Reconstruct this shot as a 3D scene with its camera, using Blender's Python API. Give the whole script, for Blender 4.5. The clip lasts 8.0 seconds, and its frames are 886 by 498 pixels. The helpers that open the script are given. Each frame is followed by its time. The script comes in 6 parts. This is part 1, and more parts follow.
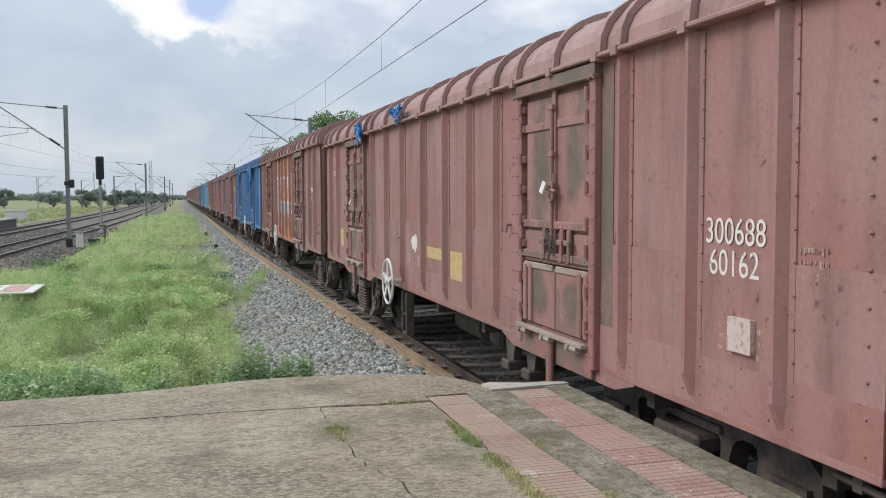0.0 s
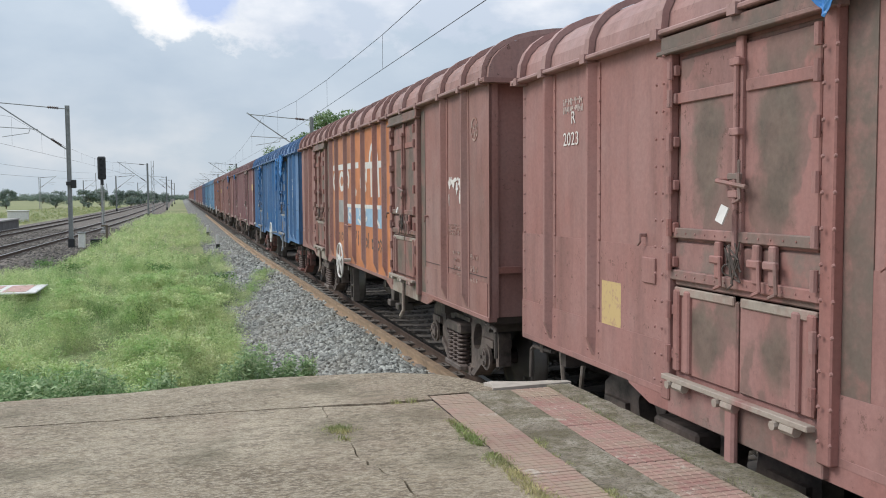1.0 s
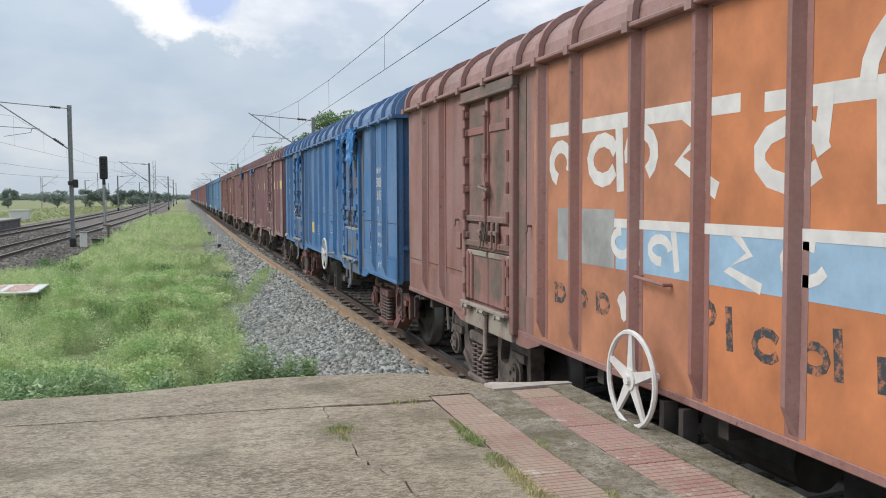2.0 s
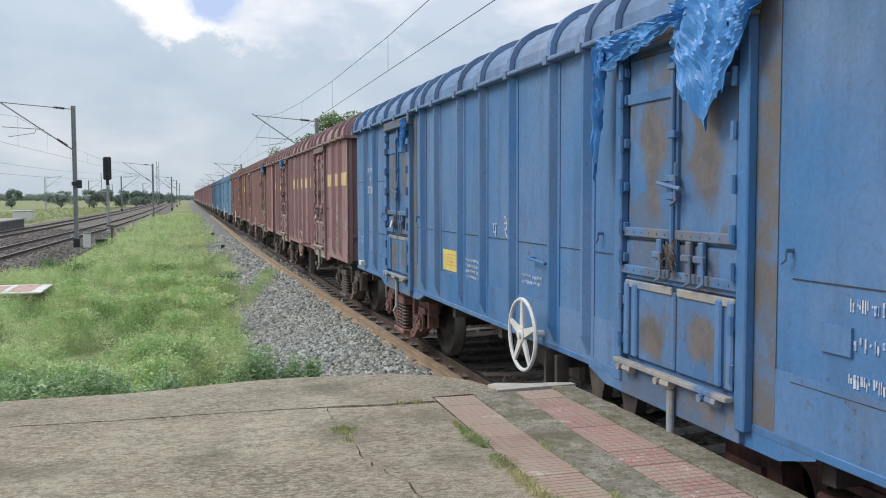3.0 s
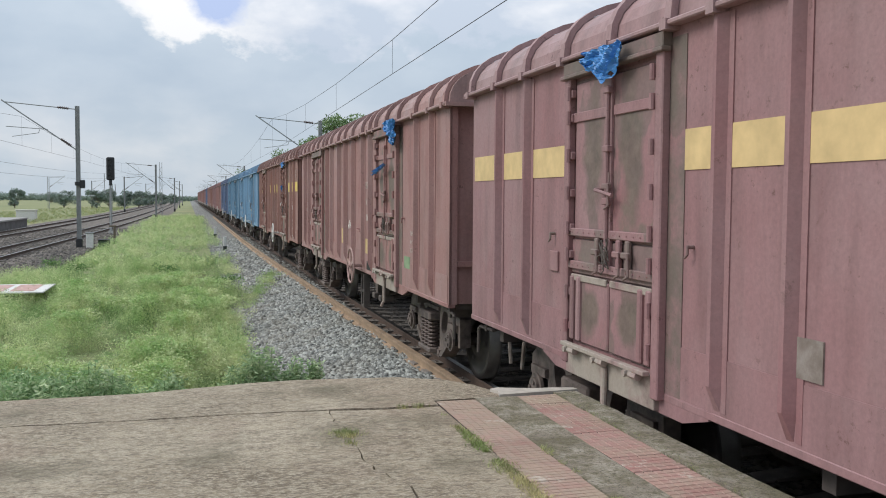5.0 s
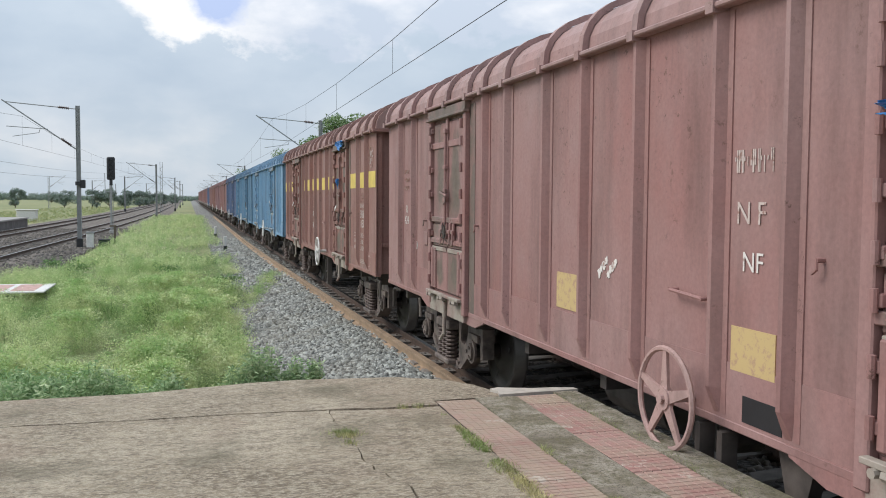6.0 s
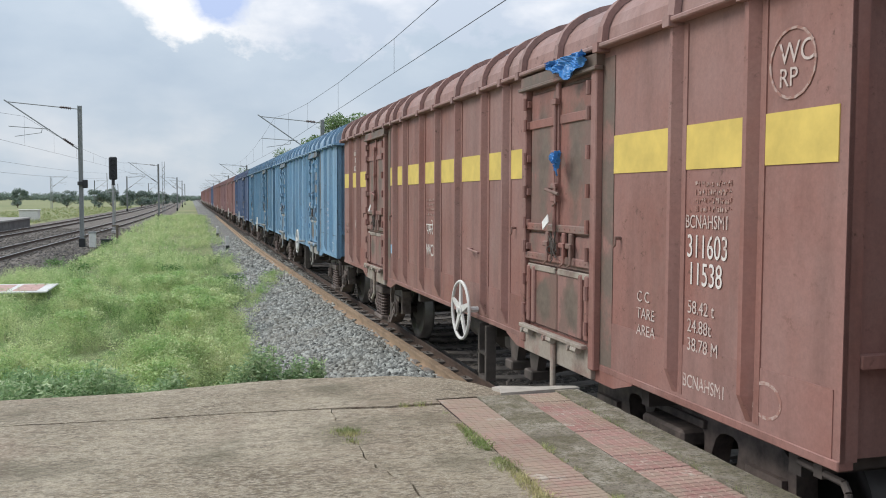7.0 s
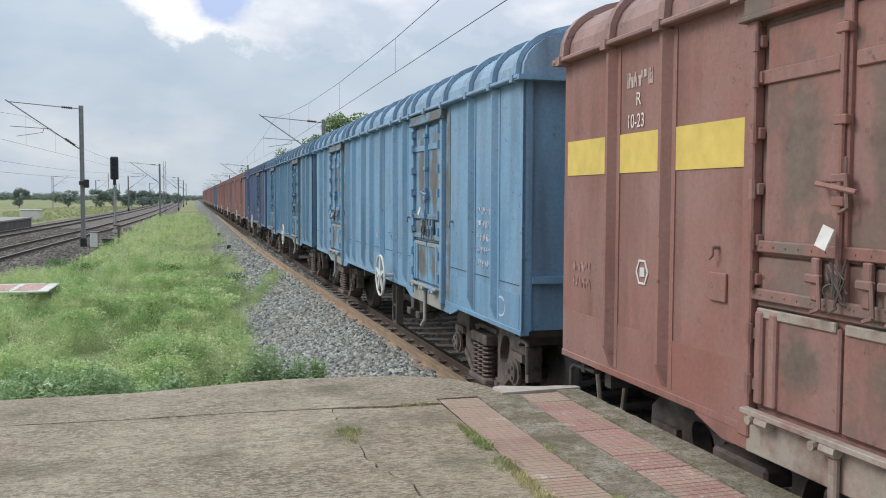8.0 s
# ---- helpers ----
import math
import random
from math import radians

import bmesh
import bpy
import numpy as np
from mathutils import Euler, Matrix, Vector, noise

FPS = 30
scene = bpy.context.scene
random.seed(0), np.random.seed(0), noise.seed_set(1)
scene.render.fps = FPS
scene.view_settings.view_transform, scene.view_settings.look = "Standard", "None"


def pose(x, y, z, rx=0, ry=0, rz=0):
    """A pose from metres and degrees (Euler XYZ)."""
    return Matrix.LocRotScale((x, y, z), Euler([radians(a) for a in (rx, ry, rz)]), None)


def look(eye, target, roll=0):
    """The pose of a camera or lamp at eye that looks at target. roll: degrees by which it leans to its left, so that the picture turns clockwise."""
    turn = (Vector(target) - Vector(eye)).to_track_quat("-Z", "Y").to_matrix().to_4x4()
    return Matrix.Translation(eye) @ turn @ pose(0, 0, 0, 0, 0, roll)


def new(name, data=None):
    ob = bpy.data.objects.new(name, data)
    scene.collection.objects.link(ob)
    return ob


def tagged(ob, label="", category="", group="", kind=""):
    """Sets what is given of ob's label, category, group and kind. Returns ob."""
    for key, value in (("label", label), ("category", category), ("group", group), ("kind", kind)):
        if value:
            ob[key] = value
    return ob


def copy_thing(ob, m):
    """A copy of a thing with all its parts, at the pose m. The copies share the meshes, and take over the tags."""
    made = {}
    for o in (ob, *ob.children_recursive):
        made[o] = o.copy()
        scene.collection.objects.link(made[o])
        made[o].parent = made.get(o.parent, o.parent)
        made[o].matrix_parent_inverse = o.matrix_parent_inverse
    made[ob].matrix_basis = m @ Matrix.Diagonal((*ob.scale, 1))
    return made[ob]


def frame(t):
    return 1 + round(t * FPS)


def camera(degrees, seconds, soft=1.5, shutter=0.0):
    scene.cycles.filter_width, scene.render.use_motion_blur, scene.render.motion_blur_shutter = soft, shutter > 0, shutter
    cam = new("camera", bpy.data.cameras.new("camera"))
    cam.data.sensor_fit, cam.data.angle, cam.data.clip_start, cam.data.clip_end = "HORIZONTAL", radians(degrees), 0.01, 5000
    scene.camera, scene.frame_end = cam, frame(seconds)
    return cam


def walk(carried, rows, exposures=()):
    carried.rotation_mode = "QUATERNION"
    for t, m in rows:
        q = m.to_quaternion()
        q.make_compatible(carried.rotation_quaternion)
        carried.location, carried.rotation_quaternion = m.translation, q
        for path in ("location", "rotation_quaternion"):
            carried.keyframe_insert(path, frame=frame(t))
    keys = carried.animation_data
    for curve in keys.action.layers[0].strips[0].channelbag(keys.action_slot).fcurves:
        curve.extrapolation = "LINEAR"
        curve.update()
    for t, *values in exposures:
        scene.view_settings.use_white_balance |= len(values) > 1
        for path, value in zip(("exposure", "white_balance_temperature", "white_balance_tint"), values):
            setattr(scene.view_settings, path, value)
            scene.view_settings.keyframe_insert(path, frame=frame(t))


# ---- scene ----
# World: y runs along the track away from the camera, x to the right, z = 0 at the rail heads.
cam = camera(52.9, 8.0, soft=1.0)
# seconds, eye x, y, z, heading to the right of the track, tilt down, lean (degrees)
PATH = (
    (0.0, 0.008, 0.010, 2.268, 16.493, 3.499, -0.201),
    (0.5, 0.010, 0.015, 2.270, 16.402, 3.565, -0.386),
    (1.0, 0.011, 0.016, 2.267, 16.367, 3.562, -0.396),
    (1.5, 0.012, 0.012, 2.268, 16.360, 3.542, -0.278),
    (3.0, 0.003, 0.005, 2.270, 16.088, 3.466, -0.168),
    (3.5, 0.004, 0.009, 2.273, 16.003, 3.420, -0.054),
    (4.0, -0.002, 0.010, 2.272, 15.966, 3.349, 0.118),
    (4.5, -0.008, 0.010, 2.272, 15.981, 3.241, 0.357),
    (6.0, -0.005, 0.006, 2.275, 15.934, 3.265, 0.369),
    (6.5, -0.001, 0.008, 2.271, 15.873, 3.283, 0.272),
    (7.0, -0.001, 0.003, 2.271, 15.798, 3.317, 0.238),
    (7.5, 0.003, 0.012, 2.269, 15.756, 3.331, 0.210),
    (8.0, -0.000, -0.000, 2.272, 15.722, 3.335, 0.241),
)


def aim(x, y, z, heading, tilt, lean):
    h, d = radians(heading), radians(tilt)
    return look((x, y, z), (x + math.sin(h) * math.cos(d), y + math.cos(h) * math.cos(d), z - math.sin(d)), lean)


walk(cam, [(r[0], aim(*r[1:])) for r in PATH], exposures=((0, -0.15), (3, -0.13), (3.5, -0.11), (4, -0.19), (4.5, -0.2), (5.8, -0.11), (6.5, -0.1), (7.5, -0.16), (8, -0.16)))

# ---- light: bright overcast, sun behind thin cloud ----
SUN_UP, SUN_TURN = radians(42), radians(76)
world = bpy.data.worlds.new("sky")
scene.world = world
world.use_nodes = True
wn, wl = world.node_tree.nodes, world.node_tree.links
wn.clear()


def wnode(kind, **values):
    n = wn.new(kind)
    for k, v in values.items():
        n.inputs[k].default_value = v
    return n


def ramp_of(n, stops):
    el = n.color_ramp.elements
    while len(el) < len(stops):
        el.new(0.5)
    for e, (p, c) in zip(el, stops):
        e.position, e.color = p, (*c, 1) if len(c) == 3 else c


sky = wn.new("ShaderNodeTexSky")
sky.sky_type, sky.sun_disc, sky.sun_elevation, sky.sun_rotation = "NISHITA", False, SUN_UP, -SUN_TURN
bright = wn.new("ShaderNodeVectorMath")
bright.operation = "SCALE"
bright.inputs["Scale"].default_value = 0.15
wl.new(sky.outputs[0], bright.inputs[0])
co = wn.new("ShaderNodeTexCoord")
# flat cloud layer: direction divided by its height
sep = wn.new("ShaderNodeSeparateXYZ")
wl.new(co.outputs["Generated"], sep.inputs[0])
up = wn.new("ShaderNodeMath")
up.operation = "MAXIMUM"
up.inputs[1].default_value = 0.0
wl.new(sep.outputs[2], up.inputs[0])
lift = wn.new("ShaderNodeMath")
lift.operation = "ADD"
lift.inputs[1].default_value = 0.22
wl.new(up.outputs[0], lift.inputs[0])
inv = wn.new("ShaderNodeMath")
inv.operation = "DIVIDE"
inv.inputs[0].default_value = 1.0
wl.new(lift.outputs[0], inv.inputs[1])
layer = wn.new("ShaderNodeVectorMath")
layer.operation = "SCALE"
wl.new(co.outputs["Generated"], layer.inputs[0])
wl.new(inv.outputs[0], layer.inputs["Scale"])
place = wn.new("ShaderNodeMapping")
place.inputs["Location"].default_value = (1.3, 6.2, 0.4)
wl.new(layer.outputs[0], place.inputs[0])
big = wnode("ShaderNodeTexNoise", Scale=1.15, Detail=9.0, Roughness=0.56, Distortion=0.25)
wl.new(place.outputs[0], big.inputs["Vector"])
cover = wn.new("ShaderNodeValToRGB")
ramp_of(cover, [(0.33, (0.0, 0.0, 0.0)), (0.40, (1, 1, 1))])
wl.new(big.outputs[0], cover.inputs[0])
soft = wnode("ShaderNodeTexNoise", Scale=1.25, Detail=11.0, Roughness=0.52, Distortion=0.15)
wl.new(place.outputs[0], soft.inputs["Vector"])
tone = wn.new("ShaderNodeValToRGB")
ramp_of(tone, [(0.32, (0.47, 0.57, 0.70)), (0.50, (0.54, 0.64, 0.765)), (0.58, (0.65, 0.74, 0.84)), (0.66, (0.97, 0.98, 1.0))])
wl.new(soft.outputs[0], tone.inputs[0])
mixed = wn.new("ShaderNodeMix")
mixed.data_type = "RGBA"
wl.new(cover.outputs[0], mixed.inputs["Factor"])
wl.new(bright.outputs[0], mixed.inputs["A"])
wl.new(tone.outputs[0], mixed.inputs["B"])


def wmath(op, a, b=None, c=None, clamp=False):
    n = wn.new("ShaderNodeMath")
    n.operation, n.use_clamp = op, clamp
    for i, v in enumerate((a, b, c)):
        if isinstance(v, bpy.types.NodeSocket):
            wl.new(v, n.inputs[i])
        elif v is not None:
            n.inputs[i].default_value = v
    return n.outputs[0]


def wmix(fac, a, b):
    m = wn.new("ShaderNodeMix")
    m.data_type = "RGBA"
    for key, v in (("Factor", fac), ("A", a), ("B", b)):
        if isinstance(v, bpy.types.NodeSocket):
            wl.new(v, m.inputs[key])
        else:
            m.inputs[key].default_value = (*v, 1)
    return m.outputs["Result"]


def wnoise(scale, detail, rough, stretch=1.0, shift=0.0):
    m = wn.new("ShaderNodeMapping")
    m.inputs["Location"].default_value, m.inputs["Scale"].default_value = (shift, shift * 0.7, shift * 1.3), (1, 1, stretch)
    wl.new(co.outputs["Generated"], m.inputs[0])
    n = wnode("ShaderNodeTexNoise", Scale=scale, Detail=detail, Roughness=rough)
    wl.new(m.outputs[0], n.inputs["Vector"])
    return n.outputs[0]


def near_to(x, y, z, reach, soft_edge, wobble, amount):
    """1 round a direction, with a ragged edge."""
    d = wn.new("ShaderNodeVectorMath")
    d.operation = "DISTANCE"
    wl.new(co.outputs["Generated"], d.inputs[0])
    d.inputs[1].default_value = Vector((x, y, z)).normalized()
    edge = wmath("MULTIPLY_ADD", wobble, amount, -amount / 2)
    return wmath("DIVIDE", wmath("SUBTRACT", reach, wmath("ADD", d.outputs["Value"], edge)), soft_edge, clamp=True)


# low in the sky: a grey cloud deck with a billowing upper edge, brighter cloud and a blue gap above it, pale air under it
puffs = wnoise(26, 9, 0.58, 1.5)
wisps = wnoise(8, 8, 0.52, 2.0, 2.1)
broad = wnoise(3.2, 5, 0.5, 2.0, 5.3)
height = sep.outputs[2]
rim = wmath("ADD", wmath("MULTIPLY_ADD", puffs, 0.08, 0.105), wmath("MULTIPLY_ADD", broad, 0.13, -0.052))
rim = wmath("ADD", rim, wmath("MULTIPLY", near_to(-0.16, 1.0, 0.2, 0.13, 0.08, puffs, 0.04), 0.06))
above = wmath("DIVIDE", wmath("SUBTRACT", height, rim), 0.012, clamp=True)
white = wmix(wmath("MULTIPLY_ADD", wisps, 4.6, -2.05, True), (0.58, 0.66, 0.78), (0.88, 0.905, 0.96))
white = wmix(near_to(-0.005, 1.0, 0.178, 0.085, 0.05, puffs, 0.09), white, (0.97, 0.98, 1.0))
white = wmix(near_to(0.036, 1.0, 0.212, 0.036, 0.014, puffs, 0.045), white, (0.50, 0.61, 0.88))
deck = wmix(wmath("MULTIPLY_ADD", wisps, 2.0, -0.65, True), (0.50, 0.60, 0.72), (0.65, 0.735, 0.83))
air = wmix(wmath("MULTIPLY_ADD", wisps, 4.4, -1.9, True), (0.62, 0.71, 0.80), (0.80, 0.84, 0.89))
low = wmath("DIVIDE", wmath("SUBTRACT", wmath("MULTIPLY_ADD", broad, 0.08, 0.075), height), 0.06, clamp=True)
deck = wmix(low, deck, air)
lower_sky = wmix(above, deck, white)
upper = wmath("DIVIDE", wmath("SUBTRACT", height, 0.25), 0.15, clamp=True)
whole = wmix(upper, lower_sky, mixed.outputs["Result"])
# an overcast sky is brighter overhead than at the horizon
zen = wn.new("ShaderNodeMath")
zen.operation = "MULTIPLY_ADD"
zen.inputs[1].default_value, zen.inputs[2].default_value = 1.1, 0.95
wl.new(up.outputs[0], zen.inputs[0])
back = wn.new("ShaderNodeBackground")
wl.new(whole, back.inputs[0])
wl.new(zen.outputs[0], back.inputs["Strength"])
wout = wn.new("ShaderNodeOutputWorld")
wl.new(back.outputs[0], wout.inputs[0])

sun = new("sun", bpy.data.lights.new("sun", "SUN"))
sun.data.energy, sun.data.angle, sun.data.color = 2.3, radians(28), (1, 0.96, 0.9)
sun.matrix_basis = look((0, 0, 60), (60 * math.cos(SUN_UP) * math.sin(SUN_TURN), -60 * math.cos(SUN_UP) * math.cos(SUN_TURN), 60 - 60 * math.sin(SUN_UP)))

# ---- materials ----


class Mat:
    """A node material under construction."""

    def __init__(self, name, rough=0.7, metal=0.0):
        self.m = bpy.data.materials.new(name)
        self.m.use_nodes = True
        self.n, self.l = self.m.node_tree.nodes, self.m.node_tree.links
        self.b = self.n["Principled BSDF"]
        self.b.inputs["Roughness"].default_value = rough
        self.b.inputs["Metallic"].default_value = metal
        self.co = self.n.new("ShaderNodeTexCoord").outputs["Object"]

    def at(self, socket, sx=1, sy=1, sz=1):
        m = self.n.new("ShaderNodeMapping")
        m.inputs["Scale"].default_value = (sx, sy, sz)
        self.l.new(socket, m.inputs[0])
        return m.outputs[0]

    def noise(self, scale, detail=6, rough=0.6, co=None, distortion=0.0):
        n = self.n.new("ShaderNodeTexNoise")
        n.inputs["Scale"].default_value, n.inputs["Detail"].default_value = scale, detail
        n.inputs["Roughness"].default_value, n.inputs["Distortion"].default_value = rough, distortion
        self.l.new(co or self.co, n.inputs["Vector"])
        return n.outputs[0]

    def ramp(self, socket, *stops):
        r = self.n.new("ShaderNodeValToRGB")
        ramp_of(r, [(p, (c, c, c) if isinstance(c, (int, float)) else c) for p, c in stops])
        self.l.new(socket, r.inputs[0])
        return r.outputs[0]

    def mix(self, fac, a, b, mode="MIX"):
        m = self.n.new("ShaderNodeMix")
        m.data_type, m.blend_type = "RGBA", mode
        for key, v in (("Factor", fac), ("A", a), ("B", b)):
            if isinstance(v, bpy.types.NodeSocket):
                self.l.new(v, m.inputs[key])
            elif key == "Factor":
                m.inputs["Factor"].default_value = v
            else:
                m.inputs[key].default_value = (*v, 1)
        return m.outputs["Result"]

    def info(self, which):
        return self.n.new("ShaderNodeObjectInfo").outputs[which]

    def island(self):
        return self.n.new("ShaderNodeNewGeometry").outputs["Random Per Island"]

    def colour(self, v):
        if isinstance(v, bpy.types.NodeSocket):
            self.l.new(v, self.b.inputs["Base Color"])
        else:
            self.b.inputs["Base Color"].default_value = (*v, 1)
        return self

    def rough(self, socket):
        self.l.new(socket, self.b.inputs["Roughness"])
        return self

    def bump(self, socket, strength=0.3, distance=0.01):
        n = self.n.new("ShaderNodeBump")
        n.inputs["Strength"].default_value, n.inputs["Distance"].default_value = strength, distance
        self.l.new(socket, n.inputs["Height"])
        self.l.new(n.outputs[0], self.b.inputs["Normal"])
        return self


def plain(name, c, rough=0.7, metal=0.0, vary=0.25, scale=6.0, bump=0.15):
    k = Mat(name, rough, metal)
    a, b = [x * (1 - vary) for x in c], [min(1, x * (1 + vary)) for x in c]
    k.colour(k.ramp(k.noise(scale, 8), (0.3, a), (0.7, b)))
    return k.bump(k.noise(scale * 8, 5), bump, 0.004).m


def wagon_paint(name="wagon_paint", wear=0.0, bare=(0.16, 0.135, 0.115), oval=False):
    """Weathered paint in the object's own colour: chalky fading, streaks of dirt and rust, scuffs; wear lays bare metal open."""
    k = Mat(name, 0.62)
    own = k.info("Color")
    # every plate weathers in its own way
    shift = k.n.new("ShaderNodeVectorMath")
    shift.operation = "MULTIPLY_ADD"
    k.l.new(k.info("Random"), shift.inputs[0])
    shift.inputs[1].default_value = (37.0, 53.0, 29.0)
    k.l.new(k.co, shift.inputs[2])
    k.co = shift.outputs[0]
    fade = k.ramp(k.noise(0.55, 6, 0.6), (0.35, 0.0), (0.7, 1.0))
    c = k.mix(fade, own, k.mix(0.2, own, (0.46, 0.44, 0.43)))
    streak = k.ramp(k.noise(1.0, 6, 0.6, k.at(k.co, 4, 4, 0.5)), (0.46, 0.0), (0.72, 0.6))
    c = k.mix(streak, c, k.mix(0.65, own, (0.055, 0.042, 0.036)))
    spots = k.ramp(k.noise(14, 9, 0.78), (0.58, 0.0), (0.635, 0.85))
    where = k.ramp(k.noise(0.7, 4, 0.6), (0.42, 0.0), (0.62, 1.0))
    c = k.mix(k.mix(1.0, spots, where, "MULTIPLY"), c, (0.085, 0.04, 0.026))
    dust = k.ramp(k.noise(1.4, 7, 0.62, k.at(k.co, 1.5, 1.5, 0.8)), (0.5, 0.0), (0.75, 0.3))
    c = k.mix(dust, c, k.mix(0.5, own, (0.36, 0.34, 0.32)))
    if wear:
        c = k.mix(k.ramp(k.noise(1.5, 5, 0.5, k.at(k.co, 1.6, 1.6, 1.0)), (0.54 - 0.05 * wear, 0.0), (0.565 - 0.05 * wear, 0.75)), c, k.mix(0.3, (0.13, 0.115, 0.095), own))
        c = k.mix(k.ramp(k.noise(2.6, 9, 0.68), (0.62 - 0.3 * wear, 0.0), (0.74 - 0.22 * wear, 0.85)), c, bare)
    if oval:
        c = scuffed(k, c, bare)
    grime = k.ramp(k.noise(34, 6, 0.7), (0.3, 0.84), (0.7, 1.07))
    c = k.mix(1.0, c, grime, "MULTIPLY")
    k.colour(c)
    k.rough(k.ramp(k.noise(3, 5), (0.3, 0.5), (0.7, 0.78)))
    return k.bump(k.noise(1.7, 5, 0.55), 0.28, 0.035).m


def scuffed(k, c, bare, reach=0.36, amount=0.85):
    """A worn oval in the middle of the plate, its edge broken up, with runs below it."""
    gen = k.n.new("ShaderNodeTexCoord").outputs["Generated"]
    d = k.n.new("ShaderNodeVectorMath")
    d.operation = "DISTANCE"
    m = k.at(gen, 0, 1.0, 0.72)
    k.l.new(m, d.inputs[0])
    d.inputs[1].default_value = (0, 0.5, 0.36)
    s = k.n.new("ShaderNodeMath")
    s.operation = "MULTIPLY_ADD"
    k.l.new(k.noise(2.4, 6, 0.6), s.inputs[0])
    s.inputs[1].default_value = 0.62
    k.l.new(d.outputs["Value"], s.inputs[2])
    mask = k.ramp(s.outputs[0], (reach + 0.13, amount), (reach + 0.27, 0.0))
    return k.mix(mask, c, k.mix(k.ramp(k.noise(7, 6, 0.65), (0.35, 0.0), (0.65, 1.0)), bare, [x * 0.62 for x in bare]))


PAINT = wagon_paint()
WORN = wagon_paint("worn_door_paint", 0.48, (0.19, 0.155, 0.13))
LEAF = wagon_paint("scuffed_leaf_paint", 0.22, (0.17, 0.135, 0.105), True)
JAMB = wagon_paint("grimy_jamb_paint", 0.85, (0.14, 0.118, 0.095))
THRESHOLD = wagon_paint("scraped_threshold", 0.95, (0.37, 0.33, 0.275))


def weathered_steel():
    k = Mat("weathered_steel", 0.75)
    c = k.ramp(k.noise(4, 8, 0.65), (0.3, (0.10, 0.075, 0.06)), (0.5, (0.2, 0.165, 0.14)), (0.68, (0.33, 0.3, 0.27)))
    return k.colour(c).bump(k.noise(40, 4), 0.2, 0.004).m


WEATHERED = weathered_steel()
GRIMY = plain("grimy_iron", (0.08, 0.064, 0.055), 0.75, 0.0, 0.45, 5)
WHEEL = plain("wheel_steel", (0.05, 0.043, 0.04), 0.55, 0.3, 0.35, 4)
TREAD = plain("polished_tread", (0.42, 0.41, 0.40), 0.28, 1.0, 0.1, 5, 0.02)
DULL_TREAD = plain("dull_tread", (0.13, 0.12, 0.115), 0.5, 0.8, 0.25, 5, 0.05)
RAILSIDE = plain("rusty_rail", (0.085, 0.055, 0.04), 0.8, 0.0, 0.35, 7)
LOOSE_RAIL = plain("ochre_rust", (0.31, 0.215, 0.14), 0.85, 0.0, 0.28, 3)


def bogie_paint():
    """Cast iron in its own colour under oily dirt."""
    k = Mat("oily_bogie_iron", 0.7)
    c = k.mix(k.ramp(k.noise(5, 8, 0.65), (0.35, 0.0), (0.65, 1.0)), k.info("Color"), (0.055, 0.045, 0.04))
    return k.colour(c).bump(k.noise(30, 5), 0.3, 0.006).m


BOGIE = bogie_paint()
SPRING = plain("spring_steel", (0.10, 0.07, 0.06), 0.6, 0.2, 0.3, 8)
WHITE = plain("worn_white_paint", (0.62, 0.6, 0.57), 0.7, 0.0, 0.12, 8)


def stencil(name, c, base, amount):
    """Stencilled paint flaking off down to what lies under it."""
    k = Mat(name, 0.75)
    f = k.ramp(k.noise(22, 8, 0.7), (0.5 - amount, 0.0), (0.62 - amount, 1.0))
    return k.colour(k.mix(f, base, c)).m


LETTER = stencil("flaking_white_lettering", (0.68, 0.64, 0.6), (0.3, 0.17, 0.14), 0.17)
OLDWHITE = stencil("faded_lettering", (0.53, 0.44, 0.4), (0.3, 0.16, 0.13), 0.14)
CHALK = stencil("worn_stencil", (0.44, 0.33, 0.29), (0.3, 0.155, 0.125), 0.03)
BLUE_LETTER = stencil("faded_lettering_on_blue", (0.52, 0.56, 0.62), (0.12, 0.22, 0.42), 0.11)
YELLOW = plain("yellow_paint", (0.64, 0.48, 0.12), 0.65, 0.0, 0.14, 5)
PALE_YELLOW = plain("pale_yellow_paint", (0.6, 0.44, 0.21), 0.65, 0.0, 0.16, 5)
ORANGE = plain("orange_paint", (0.49, 0.18, 0.073), 0.65, 0.0, 0.26, 2.5)
FADED_ORANGE = plain("faded_orange_paint", (0.41, 0.175, 0.095), 0.7, 0.0, 0.28, 2.5)
DULL_GREY = plain("dull_grey_paint", (0.3, 0.3, 0.29), 0.7, 0.0, 0.25, 4)
SKYBLUE = plain("light_blue_paint", (0.28, 0.42, 0.55), 0.65, 0.0, 0.16, 5)
TARP = plain("blue_tarpaulin", (0.05, 0.21, 0.5), 0.38, 0.0, 0.22, 9)
GREY = plain("galvanised_steel", (0.27, 0.275, 0.27), 0.65, 0.0, 0.2, 5)
DARK = plain("black_metal", (0.018, 0.018, 0.02), 0.5, 0.0, 0.3, 6)
INSUL = plain("brown_insulator", (0.06, 0.035, 0.03), 0.3, 0.0, 0.2, 6)
SLEEPER = plain("concrete_sleeper", (0.19, 0.165, 0.145), 0.9, 0.0, 0.3, 6)

# ---- building helpers ----


